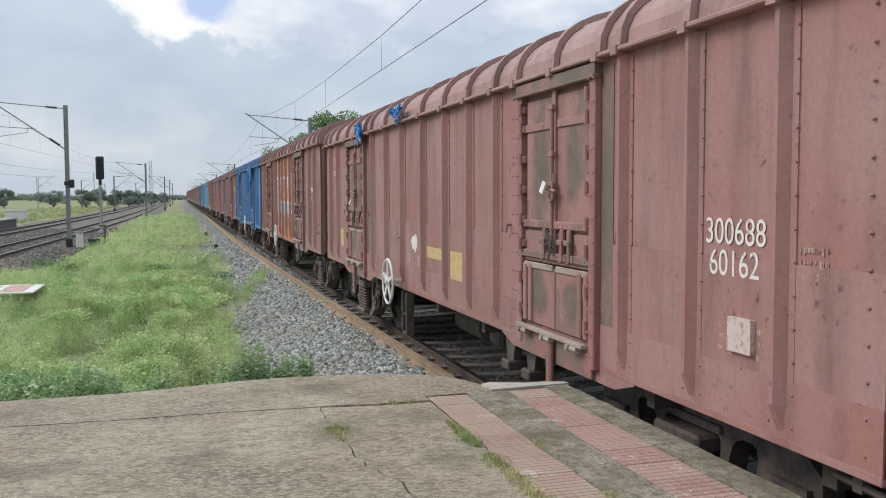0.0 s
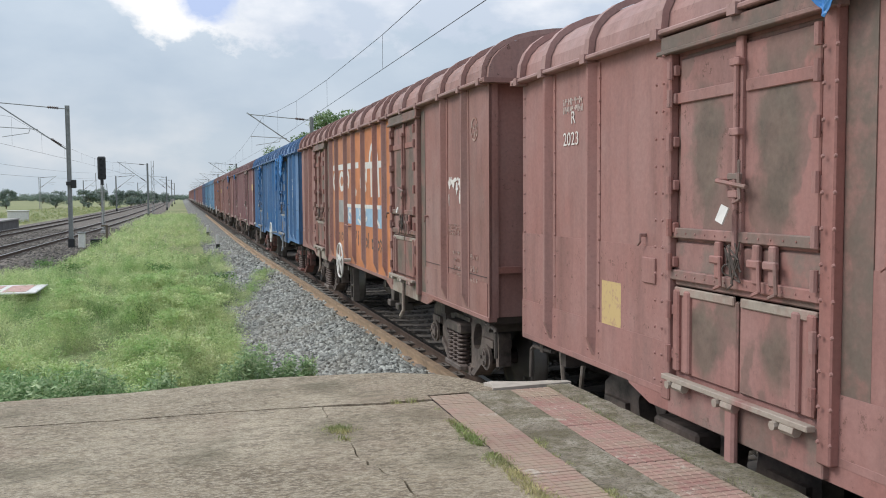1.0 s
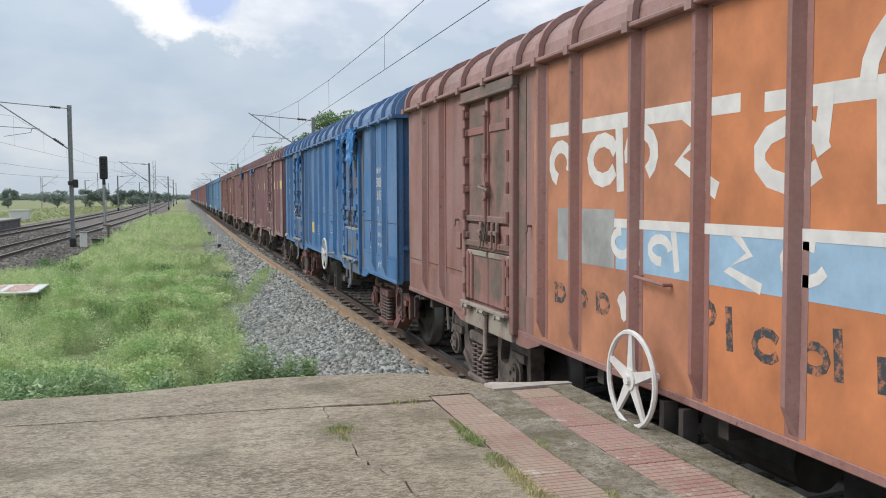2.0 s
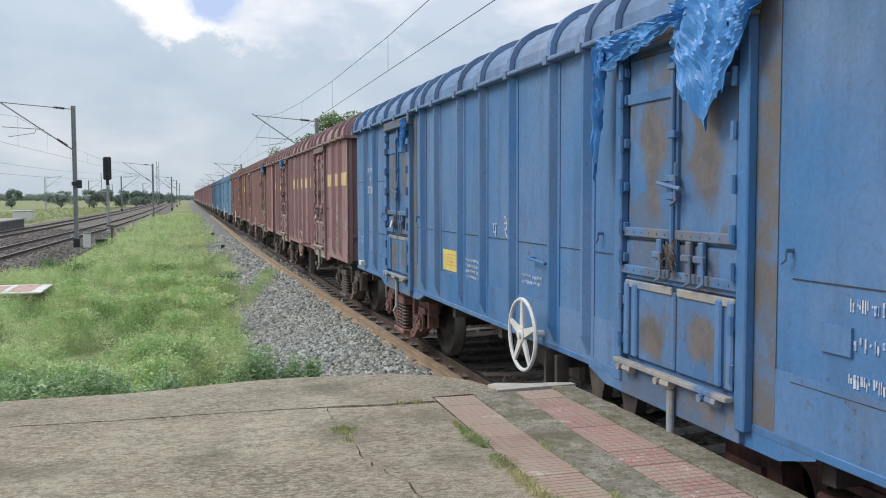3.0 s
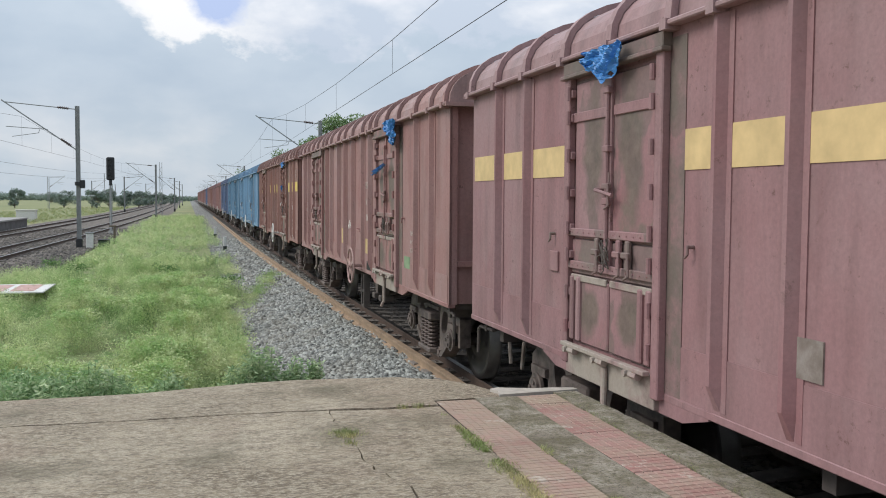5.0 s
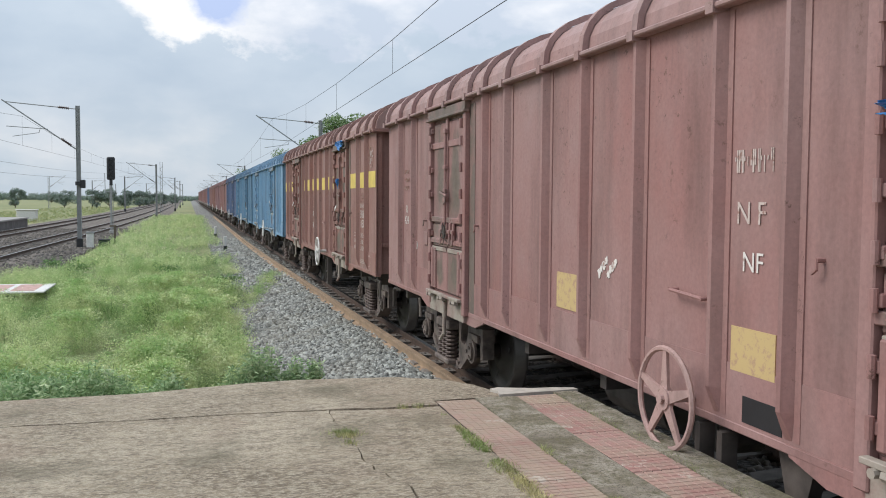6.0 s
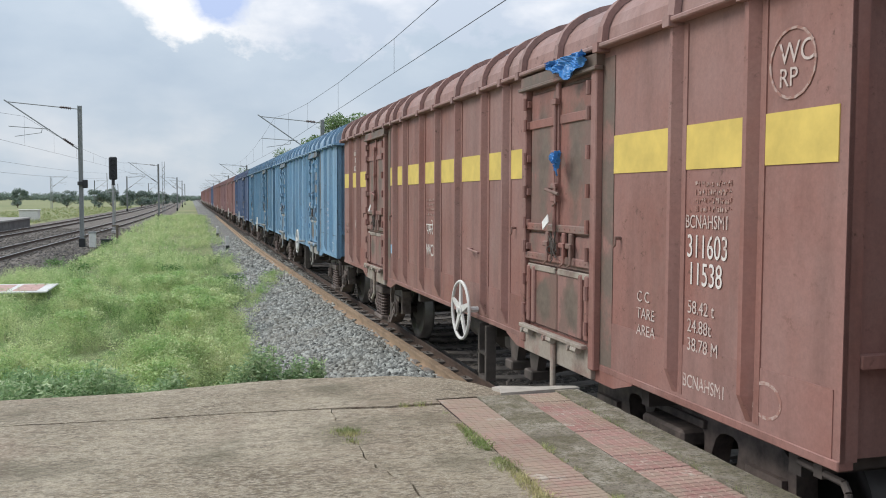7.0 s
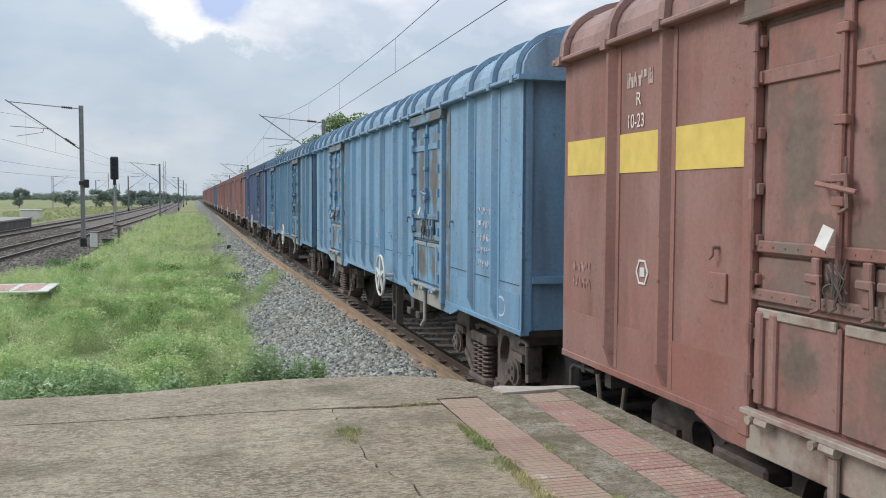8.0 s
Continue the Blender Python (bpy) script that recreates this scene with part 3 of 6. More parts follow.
def build_wagon(kind, fine=True):
    """One covered wagon, its middle over the origin at rail level, its far end towards +y."""
    L = kind["length"]
    e = L / 2
    w = thing("goods_wagon", "covered steel wagon", "wagon", "wagons of the goods train")
    # body: near and far side sheets, ends, floor
    lo, hi = -e, e
    part("side_wall", boxes((-HALF, -HALF + 0.03, lo, hi, SILL, EAVE)), PAINT, w)
    if L > 14:
        rows = [(-HALF - 0.005, -HALF, lo, hi, 1.36, 1.93), (-HALF - 0.009, -HALF, lo, hi, SILL, 1.36)]
    else:
        rows = [(-HALF - 0.005, -HALF, e - b, e - a, SILL, z) for a, b, z in ((0.02, 2.4, 1.40), (3.95, 9.55, 1.395), (11.1, L - 0.05, 1.40))]
    each("lower_plate", rows, PAINT, w)
    part("side_wall", boxes((HALF - 0.03, HALF, lo, hi, SILL, EAVE)), PAINT, w)
    for s in (-1, 1):
        y0, y1 = sorted((s * (e - 0.05), s * (e - 0.09)))
        ew = part("end_wall", boxes((-HALF + 0.03, HALF - 0.03, y0, y1, SILL, EAVE)), PAINT, w)
        for x in (-HALF + 0.05, -0.55, 0.55, HALF - 0.05):
            ya, yb = sorted((s * (e - 0.05), s * (e + (0.0 if abs(x) > 1 else 0.03))))
            part("end_post", boxes((x - 0.045, x + 0.045, ya, yb, SILL, EAVE - 0.01)), PAINT, ew)
        ya, yb = sorted((s * (e - 0.05), s * (e + 0.015)))
        part("end_rail", boxes((-HALF + 0.1, HALF - 0.1, ya, yb, 1.5, 1.56)), PAINT, ew)
    part("underframe", boxes((-1.5, 1.5, lo + 0.1, hi - 0.1, 1.0, SILL + 0.02), (-0.28, 0.28, lo + 0.1, hi - 0.1, 0.72, 1.0),
                             *[(-1.45, 1.45, y - 0.05, y + 0.05, 0.86, 1.0) for y in np.linspace(lo + 0.5, hi - 0.5, 9)]), GRIMY, w)
    part("sole_bar", boxes((-HALF - 0.01, -HALF + 0.08, lo, hi, 1.03, SILL + 0.01), bevel=0.006), PAINT, w)
    # roof
    roof = part("roof", roof_shell(lo - 0.04, hi + 0.04, 0.0), PAINT, w, smooth=False)
    each("roof_visor", [(-1.68, 1.68, lo - 0.1, lo + 0.02, EAVE - 0.03, EAVE + 0.015), (-1.68, 1.68, hi - 0.02, hi + 0.1, EAVE - 0.03, EAVE + 0.015)], PAINT, roof)
    each("eave_rail", [(-1.69, -HALF, lo - 0.06, hi + 0.06, EAVE - 0.022, EAVE + 0.012), (HALF, 1.675, lo - 0.06, hi + 0.06, EAVE - 0.035, EAVE + 0.02)], PAINT, roof, 0.008)
    hoop_at = sorted([0.06, L - 0.06, *kind["ribs"], *[d + k for d in kind["doors"] for k in (-0.78, 0.0, 0.78)]])
    first = part("roof_hoop", roof_hoop(), PAINT, roof)
    first.location.y = e - hoop_at[0]
    for u in hoop_at[1:]:
        again(first, 0, e - u, 0, roof)
    # side ribs
    first = part("side_rib", side_rib(), PAINT, w)
    first.location.y = e - kind["ribs"][0]
    for u in kind["ribs"][1:]:
        again(first, 0, e - u, 0, w)
    for u in kind["doors"]:
        door_parts(w, e - u, fine, L > 14)
    for y in (-kind["pivot"], kind["pivot"]):
        bogie(w, y, fine)
    # hand brake wheel with bracket and steps
    y = e - (8.24 if L < 14 else 6.08)
    bm = bmesh.new()
    ring(bm, (-1.79, y, 1.13), (1, 0, 0), 0.29, 0.017, 30, 6)
    for k in range(5):
        a = k * math.pi * 2 / 5 + 0.32
        c, s = math.cos(a), math.sin(a)
        pts = [(0.058, -0.037), (0.285, -0.017), (0.285, 0.017), (0.058, 0.037)]
        prism(bm, [(y + p * c - q * s, 1.13 + p * s + q * c) for p, q in pts], "x", -1.8, -1.78)
    rod(bm, (-1.81, y, 1.13), (-1.768, y, 1.13), 0.068, 14)
    rod(bm, (-1.83, y, 1.13), (-1.6, y, 1.13), 0.03, 8)
    part("brake_wheel", bm, WHITE, w, "white-painted hand brake wheel")
    part("brake_bracket", boxes((-1.62, -1.52, y - 0.32, y - 0.27, 0.45, 1.0), (-1.62, -1.52, y - 0.1, y - 0.05, 0.45, 1.0), (-1.62, -1.52, y - 0.3, y - 0.05, 0.45, 0.49), (-1.62, -1.52, y - 0.3, y - 0.05, 0.7, 0.73)), GRIMY, w)
    for d in kind["doors"]:
        for s in (0.8, 1.3) if fine and d > 8 else ():
            bm = bmesh.new()
            prism(bm, [(e - d + s - 0.16, 1.04), (e - d + s + 0.16, 1.04), (e - d + s + 0.07, 0.74), (e - d + s - 0.07, 0.74)], "x", -1.5, -1.42)
            box(bm, -1.56, -1.34, e - d + s - 0.09, e - d + s + 0.09, 0.66, 0.75, bevel=0.012)
            rod(bm, (-1.46, e - d + s, 0.7), (-0.4, e - d + s, 0.9), 0.03, 7)
            bmesh.ops.recalc_face_normals(bm, faces=bm.faces)
            part("underframe_bracket", bm, GRIMY, w)
    # grab rails, door hooks, label pocket
    bm = rods(((-1.66, y - 0.15, 1.72), (-1.66, y + 0.2, 1.74), 0.012), ((-1.6, y - 0.15, 1.72), (-1.67, y - 0.15, 1.72), 0.012), ((-1.6, y + 0.2, 1.74), (-1.67, y + 0.2, 1.74), 0.012))
    part("grab_rail", bm, PAINT, w)
    for d in kind["doors"]:
        for s in (-1, 1) if fine else ():
            yy = e - d + s * 1.02
            bm = rods(((-1.6, yy, 2.0), (-1.645, yy, 2.0), 0.012), ((-1.642, yy, 2.006), (-1.642, yy, 1.955), 0.008), ((-1.642, yy, 1.955), (-1.642, yy + 0.03, 1.935), 0.008), seg=6)
            part("door_hook", bm, WORN, w)
    u = 2.16
    part("label_pocket", boxes((-1.618, -1.6, e - u - 0.08, e - u + 0.08, 1.7, 1.86), bevel=0.004), PAINT, w)
    # coupler, buffer beams and hose at each end
    for s in (-1, 1):
        bm = boxes((-0.14, 0.14, *sorted((s * (e - 0.3), s * (e + 0.42))), 0.97, 1.18), (-0.2, 0.2, *sorted((s * (e + 0.28), s * (e + 0.46))), 0.9, 1.24), bevel=0.02)
        part("coupler", bm, GRIMY, w)
        bm = bmesh.new()
        pts = [(-0.9, s * (e - 0.02), 0.95), (-0.92, s * (e + 0.12), 0.93), (-0.94, s * (e + 0.2), 0.7), (-0.94, s * (e + 0.26), 0.42)]
        for a, b in zip(pts, pts[1:]):
            rod(bm, a, b, 0.022, 7)
        part("brake_hose", bm, WEATHERED, w)
        x = -1.48
        lever = [(-1.35, s * (e - 0.42), 1.0), (-1.5, s * (e - 0.4), 0.96), (-1.52, s * (e - 0.06), 0.955), (-1.53, s * (e - 0.02), 0.92), (-1.53, s * (e - 0.01), 0.68)]
        bm = bmesh.new()
        for a, b in zip(lever, lever[1:]):
            rod(bm, a, b, 0.019, 7)
        box(bm, -1.53, -1.47, *sorted((s * (e - 0.2), s * (e - 0.26))), 0.93, 1.05)
        part("uncoupling_lever", bm, GRIMY, w)
    # brake gear amidships
    bm = boxes((-0.9, -0.5, -0.7, -0.3, 0.5, 0.9), bevel=0.04)
    rod(bm, (-0.7, 0.1, 0.62), (-0.7, 1.1, 0.62), 0.19, 14)
    rod(bm, (-0.2, -3.4, 0.6), (-0.2, 3.4, 0.6), 0.025, 6)
    rod(bm, (-1.3, -e + 1, 0.92), (-1.3, e - 1, 0.92), 0.02, 6)
    part("brake_cylinder", bm, GRIMY, w)
    for p in (-kind["pivot"], kind["pivot"]):
        for d in (-1, 1):
            wheelset(w, p + d)
    return w


SALMON, BROWN, MAROON, RED, RUSSET = (0.325, 0.147, 0.126), (0.292, 0.128, 0.104), (0.283, 0.141, 0.144), (0.27, 0.118, 0.093), (0.31, 0.15, 0.135)
BLUE, PALE_BLUE, TEAL_BLUE, NAVY = (0.045, 0.165, 0.37), (0.165, 0.325, 0.49), (0.10, 0.235, 0.37), (0.07, 0.12, 0.24)
# each wagon: far end's place at the start, kind, colour, label
TRAIN = [(17.5, LONG, SALMON, "salmon-red riveted covered goods wagon with a long body"),
         (31.9, SHORT, BROWN, "brown covered goods wagon with a hand-painted orange advertisement"),
         (46.12, SHORT, BLUE, "blue covered goods wagon with torn tarpaulin at its door"),
         (60.62, SHORT, MAROON, "maroon covered goods wagon with a pale yellow band"),
         (75.0, SHORT, RUSSET, "russet covered goods wagon with rusty wagon doors"),
         (89.45, SHORT, RED, "red-brown covered goods wagon with a bright yellow band"),
         (103.9, SHORT, PALE_BLUE, "pale blue covered goods wagon with scuffed doors"),
         (118.35, SHORT, TEAL_BLUE, "dull blue covered goods wagon with scuffed doors"),
         (132.8, SHORT, NAVY, "dark blue covered goods wagon")]
for k, c in enumerate((RUSSET, MAROON, RED, RUSSET, NAVY, MAROON, RED, RUSSET, MAROON, RED, BROWN, MAROON, RUSSET, RED)):
    TRAIN.append((147.25 + 14.45 * k, SHORT, c, "dark blue covered goods wagon" if c is NAVY else "brown covered goods wagon far down the train"))

TRAIN += [(2.07, SHORT, RUSSET, "brown covered goods wagon already past the platform end"), (-12.38, SHORT, MAROON, "brown covered goods wagon already past the platform end")]

SPEED = 10.37
wagons = []
masters = {"long": build_wagon(LONG), "short": build_wagon(SHORT), "far": build_wagon(SHORT, False)}


def lower_roof(w, drop, knee=2.2):
    """The long wagon's sides are less tall: draw in everything over the knee, and bring its roof down with it."""
    k = (EAVE - knee - drop) / (EAVE - knee)
    done = set()
    for o in w.children_recursive:
        base = o.location.z
        if base > 1:
            o.location.z = base if base < knee else knee + (base - knee) * k
        elif o.data.name not in done:
            done.add(o.data.name)
            for v in o.data.vertices:
                if v.co.z > EAVE:
                    v.co.z -= drop
                elif v.co.z > knee:
                    v.co.z = knee + (v.co.z - knee) * k


lower_roof(masters["long"], 0.125)


def repaint(w, c):
    for o in w.children_recursive:
        if o.type == "MESH" and o.data.materials and o.data.materials[0] in (PAINT, WORN, LEAF, THRESHOLD, JAMB):
            # roof parts are coloured paler for dust and for the light their tops catch
            dusty_lit = o.name.split(".")[0] in ("roof", "roof_hoop", "eave_rail")
            o.color = (*[0.85 * a + 0.15 * b for a, b in zip(c, (0.44, 0.4, 0.38))], 1) if dusty_lit else (*c, 1)
        elif o.type == "MESH" and o.data.materials[0] is BOGIE:
            o.color = (0.3, 0.13, 0.11, 1) if c is BLUE else (0.2, 0.155, 0.135, 1)
    return w


used = set()
for k, (far, kind, c, label) in enumerate(TRAIN):
    m = pose(TRACK_X, far - kind["length"] / 2, 0)
    key = "long" if kind is LONG else "short" if k < 9 else "far"
    w = masters[key]
    if key in used:
        w = copy_thing(w, m)
    else:
        used.add(key)
        w.matrix_basis = m
    wagons.append(repaint(tagged(w, label), c))


def motions():
    """The train rolls towards the camera at a steady speed, its wheels turning."""
    for (far, kind, c, label), w in zip(TRAIN, wagons):
        y = far - kind["length"] / 2
        walk(w, [(t / 2, pose(TRACK_X, y - SPEED * t / 2, 0)) for t in range(17)])
    for w in wagons[:9]:
        for o in w.children:
            if o.name.startswith("wheelset"):
                x, y, z = o.location
                walk(o, [(k / 15, Matrix.Translation((x, y, z)) @ Matrix.Rotation(SPEED / 0.5 * k / 15, 4, "X")) for k in range(121)])

# ---- ground, tracks, platform ----


def ground_material():
    k = Mat("field_ground", 0.95)
    c = k.ramp(k.noise(0.05, 8, 0.6), (0.35, (0.17, 0.2, 0.08)), (0.5, (0.22, 0.24, 0.1)), (0.68, (0.32, 0.29, 0.16)))
    c = k.mix(k.ramp(k.noise(2.5, 6), (0.4, 0.0), (0.7, 0.5)), c, (0.12, 0.095, 0.06))
    return k.colour(c).bump(k.noise(6, 6), 0.5, 0.05).m


bm = bmesh.new()
xs = [-3000, -900, -300, -120, -60, -30, -20, -12, -8, -5.2, -3, -1, 0.6, 1.6, 3, 6, 10, 20, 60, 200, 900, 3000]
ys = [-300, -60, -20, -5, 5, 8, 12, 17, 24, 34, 50, 75, 120, 200, 400, 900, 2000, 4500]
grid = [[bm.verts.new((x, y, -0.62 + (0.12 * noise.noise((x * 0.2, y * 0.1, 0)) if -6 < x < 2 else 0))) for y in ys] for x in xs]
for i in range(len(xs) - 1):
    for j in range(len(ys) - 1):
        bm.faces.new((grid[i][j], grid[i + 1][j], grid[i + 1][j + 1], grid[i][j + 1]))
tagged(part("ground", bm, ground_material()), "flat green fields reaching to the horizon", "ground", kind="structure")


def ballast_material(name, c):
    k = Mat(name, 0.92)
    own = k.island()
    col = k.ramp(own, (0.0, [x * 0.42 for x in c]), (0.5, c), (1.0, [min(1, x * 1.75) for x in c]))
    col = k.mix(k.ramp(k.noise(1.2, 5), (0.45, 0.0), (0.7, 0.4)), col, (0.2, 0.17, 0.125))
    return k.colour(col).bump(k.noise(60, 4), 0.4, 0.006).m


BALLAST = ballast_material("ballast_stone", (0.245, 0.247, 0.228))
DARK_BALLAST = ballast_material("dirty_ballast", (0.115, 0.1, 0.088))


def bed_material(name, c):
    k = Mat(name, 0.95)
    v = k.n.new("ShaderNodeTexVoronoi")
    v.inputs["Scale"].default_value = 18
    k.l.new(k.co, v.inputs["Vector"])
    col = k.mix(k.ramp(v.outputs["Color"], (0.2, 0.0), (0.8, 1.0)), [x * 0.45 for x in c], [min(1, x * 1.3) for x in c])
    k.colour(col)
    return k.bump(v.outputs["Distance"], 0.9, 0.03).m


BED = bed_material("ballast_bed", (0.2, 0.195, 0.18))
OILY = bed_material("oily_ballast_bed", (0.075, 0.065, 0.057))
DARK_BED = bed_material("dirty_ballast_bed", (0.165, 0.138, 0.115))


def strip(outline, path):
    """Sweep an open outline of (x offset, z) along a path of (x, y)."""
    bm = bmesh.new()
    rows = [[bm.verts.new((x + o, y, z)) for o, z in outline] for x, y in path]
    for a, b in zip(rows, rows[1:]):
        for i in range(len(outline) - 1):
            bm.faces.new((a[i], a[i + 1], b[i + 1], b[i]))
    return bm


# bed under the train: the shoulder falls to the grass on the platform's side
main_path = [(TRACK_X, -30), (TRACK_X, 30), (TRACK_X, 120), (TRACK_X, 400), (TRACK_X, 900)]
bed_line = [(-3.6, -0.75), (-3.3, -0.6), (-1.55, -0.17), (-0.95, -0.16), (0.95, -0.16), (1.6, -0.17), (3.2, -0.7)]
tagged(part("trackbed", strip(bed_line, main_path), [BED]), "grey crushed-stone ballast bed under the track", "trackbed", kind="structure")

tagged(part("oily_trackbed", strip([(-1.3, -0.165), (-1.2, -0.152), (1.2, -0.152), (1.3, -0.165)], main_path), [OILY]), "dark oil-stained ballast between the rails", "trackbed", kind="structure")

# a rail section, foot down, head at z = 0
RAIL = [(-0.036, 0.0), (0.036, 0.0), (0.036, -0.035), (0.009, -0.05), (0.009, -0.13), (0.07, -0.15), (0.07, -0.165), (-0.07, -0.165), (-0.07, -0.15), (-0.009, -0.13), (-0.009, -0.05), (-0.036, -0.035), (-0.036, 0.0)]


def rail(name, path, dx, z, label, material, polished=True):
    bm = strip([(dx + a, b + z) for a, b in RAIL[::-1]], path)
    if polished:
        for fc in bm.faces:
            if all(abs(v.co.z - z) < 1e-4 for v in fc.verts):
                fc.material_index = 1
    return tagged(part(name, bm, (material, TREAD)), label, "rail", "rails", kind="structure")


for s in (-1, 1):
    rail("rail", main_path, s * 0.874, 0, "rusty rail with a polished head", RAILSIDE)

# left-hand tracks, sweeping gently towards the train's track
left_a = [(-11.0, -30), (-10.4, 0), (-9.5, 25), (-8.72, 45), (-8.1, 60), (-7.45, 75), (-6.9, 95), (-6.35, 120), (-5.9, 160), (-5.6, 240), (-5.4, 400), (-5.3, 900)]
left_b = [(x - 4.9 - 0.4 * max(0, 1 - y / 200), y) for x, y in left_a]
LEFT_Z = -0.4
for path in (left_a, left_b):
    tagged(part("trackbed", strip([(-3.4, -0.62), (-1.7, LEFT_Z - 0.17), (1.7, LEFT_Z - 0.17), (3.1, -0.64)], path), [DARK_BED]), "dark stained ballast bed of the side tracks", "trackbed", kind="structure")
    for s in (-1, 1):
        rail("rail", path, s * 0.874, LEFT_Z, "rusty rail with a polished head", RAILSIDE)

# the loose rail lying beside the track
loose = [(3.17 + 0.02 * k, y) for k, y in enumerate((7.5, 11.0))] + [(3.05, 19.1), (2.95, 27), (2.86, 34), (2.78, 48), (2.8, 70), (2.85, 110)]
tagged(part("loose_rail", strip([(a * 1.25, b + 0.02) for a, b in RAIL[::-1]], loose), LOOSE_RAIL), "rust-ochre spare rail lying on the ballast", "rail")

# ---- platform end ----


def concrete():
    k = Mat("old_concrete", 0.92)
    grain = k.at(k.co, 0.6, 1.35, 1)
    c = k.ramp(k.noise(0.9, 8, 0.66), (0.36, (0.22, 0.172, 0.113)), (0.5, (0.4, 0.325, 0.225)), (0.64, (0.6, 0.51, 0.375)))
    c = k.mix(k.ramp(k.noise(17, 9, 0.78, grain), (0.46, 0.0), (0.56, 0.7)), c, (0.155, 0.12, 0.085))
    c = k.mix(k.ramp(k.noise(42, 9, 0.8, grain), (0.48, 0.0), (0.54, 0.85)), c, (0.58, 0.495, 0.375))
    c = k.mix(k.ramp(k.noise(1.3, 8, 0.65), (0.54, 0.0), (0.68, 0.6)), c, (0.12, 0.11, 0.065))
    c = k.mix(k.ramp(k.noise(75, 6, 0.75, grain), (0.55, 0.0), (0.62, 0.7)), c, (0.13, 0.105, 0.075))
    c = k.mix(k.ramp(k.noise(130, 5, 0.8, grain), (0.51, 0.0), (0.56, 0.55)), c, (0.13, 0.105, 0.075))
    # moss and damp dirt that gathered round the crack and beside the tiles
    for x, y, r in ((0.86, 5.22, 0.34), (1.5, 5.45, 0.3), (1.42, 4.55, 0.3)):
        d = k.n.new("ShaderNodeVectorMath")
        d.operation = "DISTANCE"
        k.l.new(k.co, d.inputs[0])
        d.inputs[1].default_value = (x, y, 0.85)
        a = k.n.new("ShaderNodeMath")
        a.operation = "MULTIPLY_ADD"
        k.l.new(k.noise(5, 6, 0.65), a.inputs[0])
        a.inputs[1].default_value = r * 1.6
        k.l.new(d.outputs["Value"], a.inputs[2])
        c = k.mix(k.ramp(a.outputs[0], (r * 0.8, 0.6), (r * 1.7, 0.0)), c, (0.1, 0.09, 0.05))
    c = k.mix(k.ramp(k.noise(0.6, 5, 0.6), (0.5, 0.0), (0.62, 0.3)), c, (0.42, 0.29, 0.22))
    k.colour(c)
    h = k.mix(0.5, k.noise(30, 9, 0.75, grain), k.noise(7, 6, 0.6, grain))
    return k.bump(h, 1.0, 0.05).m


CONCRETE = concrete()
PZ = 0.85
platform = tagged(new("platform"), "worn concrete platform end with tiled strips", "platform", kind="structure")


def mossy():
    k = Mat("mossy_concrete", 0.95)
    c = k.ramp(k.noise(4, 9, 0.7), (0.34, (0.27, 0.23, 0.175)), (0.5, (0.43, 0.375, 0.295)), (0.64, (0.62, 0.555, 0.46)))
    c = k.mix(k.ramp(k.noise(3.5, 7, 0.7), (0.44, 0.0), (0.6, 0.7)), c, (0.19, 0.17, 0.09))
    c = k.mix(k.ramp(k.noise(14, 7, 0.7), (0.48, 0.0), (0.62, 0.7)), c, (0.2, 0.18, 0.1))
    c = k.mix(k.ramp(k.noise(55, 7, 0.78), (0.52, 0.0), (0.6, 0.8)), c, (0.11, 0.1, 0.075))
    return k.colour(c).bump(k.noise(35, 9, 0.75), 1.0, 0.04).m


MOSSY = mossy()


def slab(name, outline, z0, z1, label="", slope=None, material=None):
    bm = bmesh.new()
    prism(bm, outline, "z", z0, z1)
    bmesh.ops.recalc_face_normals(bm, faces=bm.faces)
    if slope:
        for v in bm.verts:
            if v.co.z > z1 - 0.01:
                v.co.z = slope(v.co.x, v.co.y)
    return part(name, bm, material or CONCRETE, platform, label)


def jag(pts, step, amp, seed):
    """A line broken up as a crack runs."""
    out, g = [], random.Random(seed)
    for (a, b), (c, d) in zip(pts, pts[1:]):
        n = max(1, int(math.hypot(c - a, d - b) / step))
        for k in range(n):
            u = k / n
            out.append((a + (c - a) * u + (g.uniform(-amp, amp) if out else 0), b + (d - b) * u + (g.uniform(-amp, amp) * 0.6 if out else 0)))
    return out + [pts[-1]]


crack = jag([(0.89, 5.885), (0.88, 5.65), (0.9, 5.4), (0.885, 5.2), (0.9, 4.9), (0.9, 4.68), (0.965, 4.4), (1.04, 4.22), (1.02, 4.05), (1.1, 3.8), (1.13, 3.2), (1.2, 2.0)], 0.06, 0.018, 3) + [(1.2, -7)]
seam = jag([(0.88, 5.885), (0.3, 5.92), (-0.45, 5.915), (-1.1, 5.945), (-3, 6.0)], 0.07, 0.014, 4)
slab("paving_slab", [(-9, -7), *[(x - 0.003 - 0.006 * max(0, math.sin(5.0 - y)), y) for x, y in crack[::-1]], *[(x, y) for x, y in seam], (-9, 6.05)], -0.65, PZ, "rough weathered concrete slab")
slab("paving_slab", [*[(x + 0.004 + 0.004 * max(0, math.sin(5.0 - y)), y) for x, y in crack], (1.645, -7), (1.632, 4.5), (1.64, 5.83), (1.25, 5.835)], -0.65, PZ - 0.004)
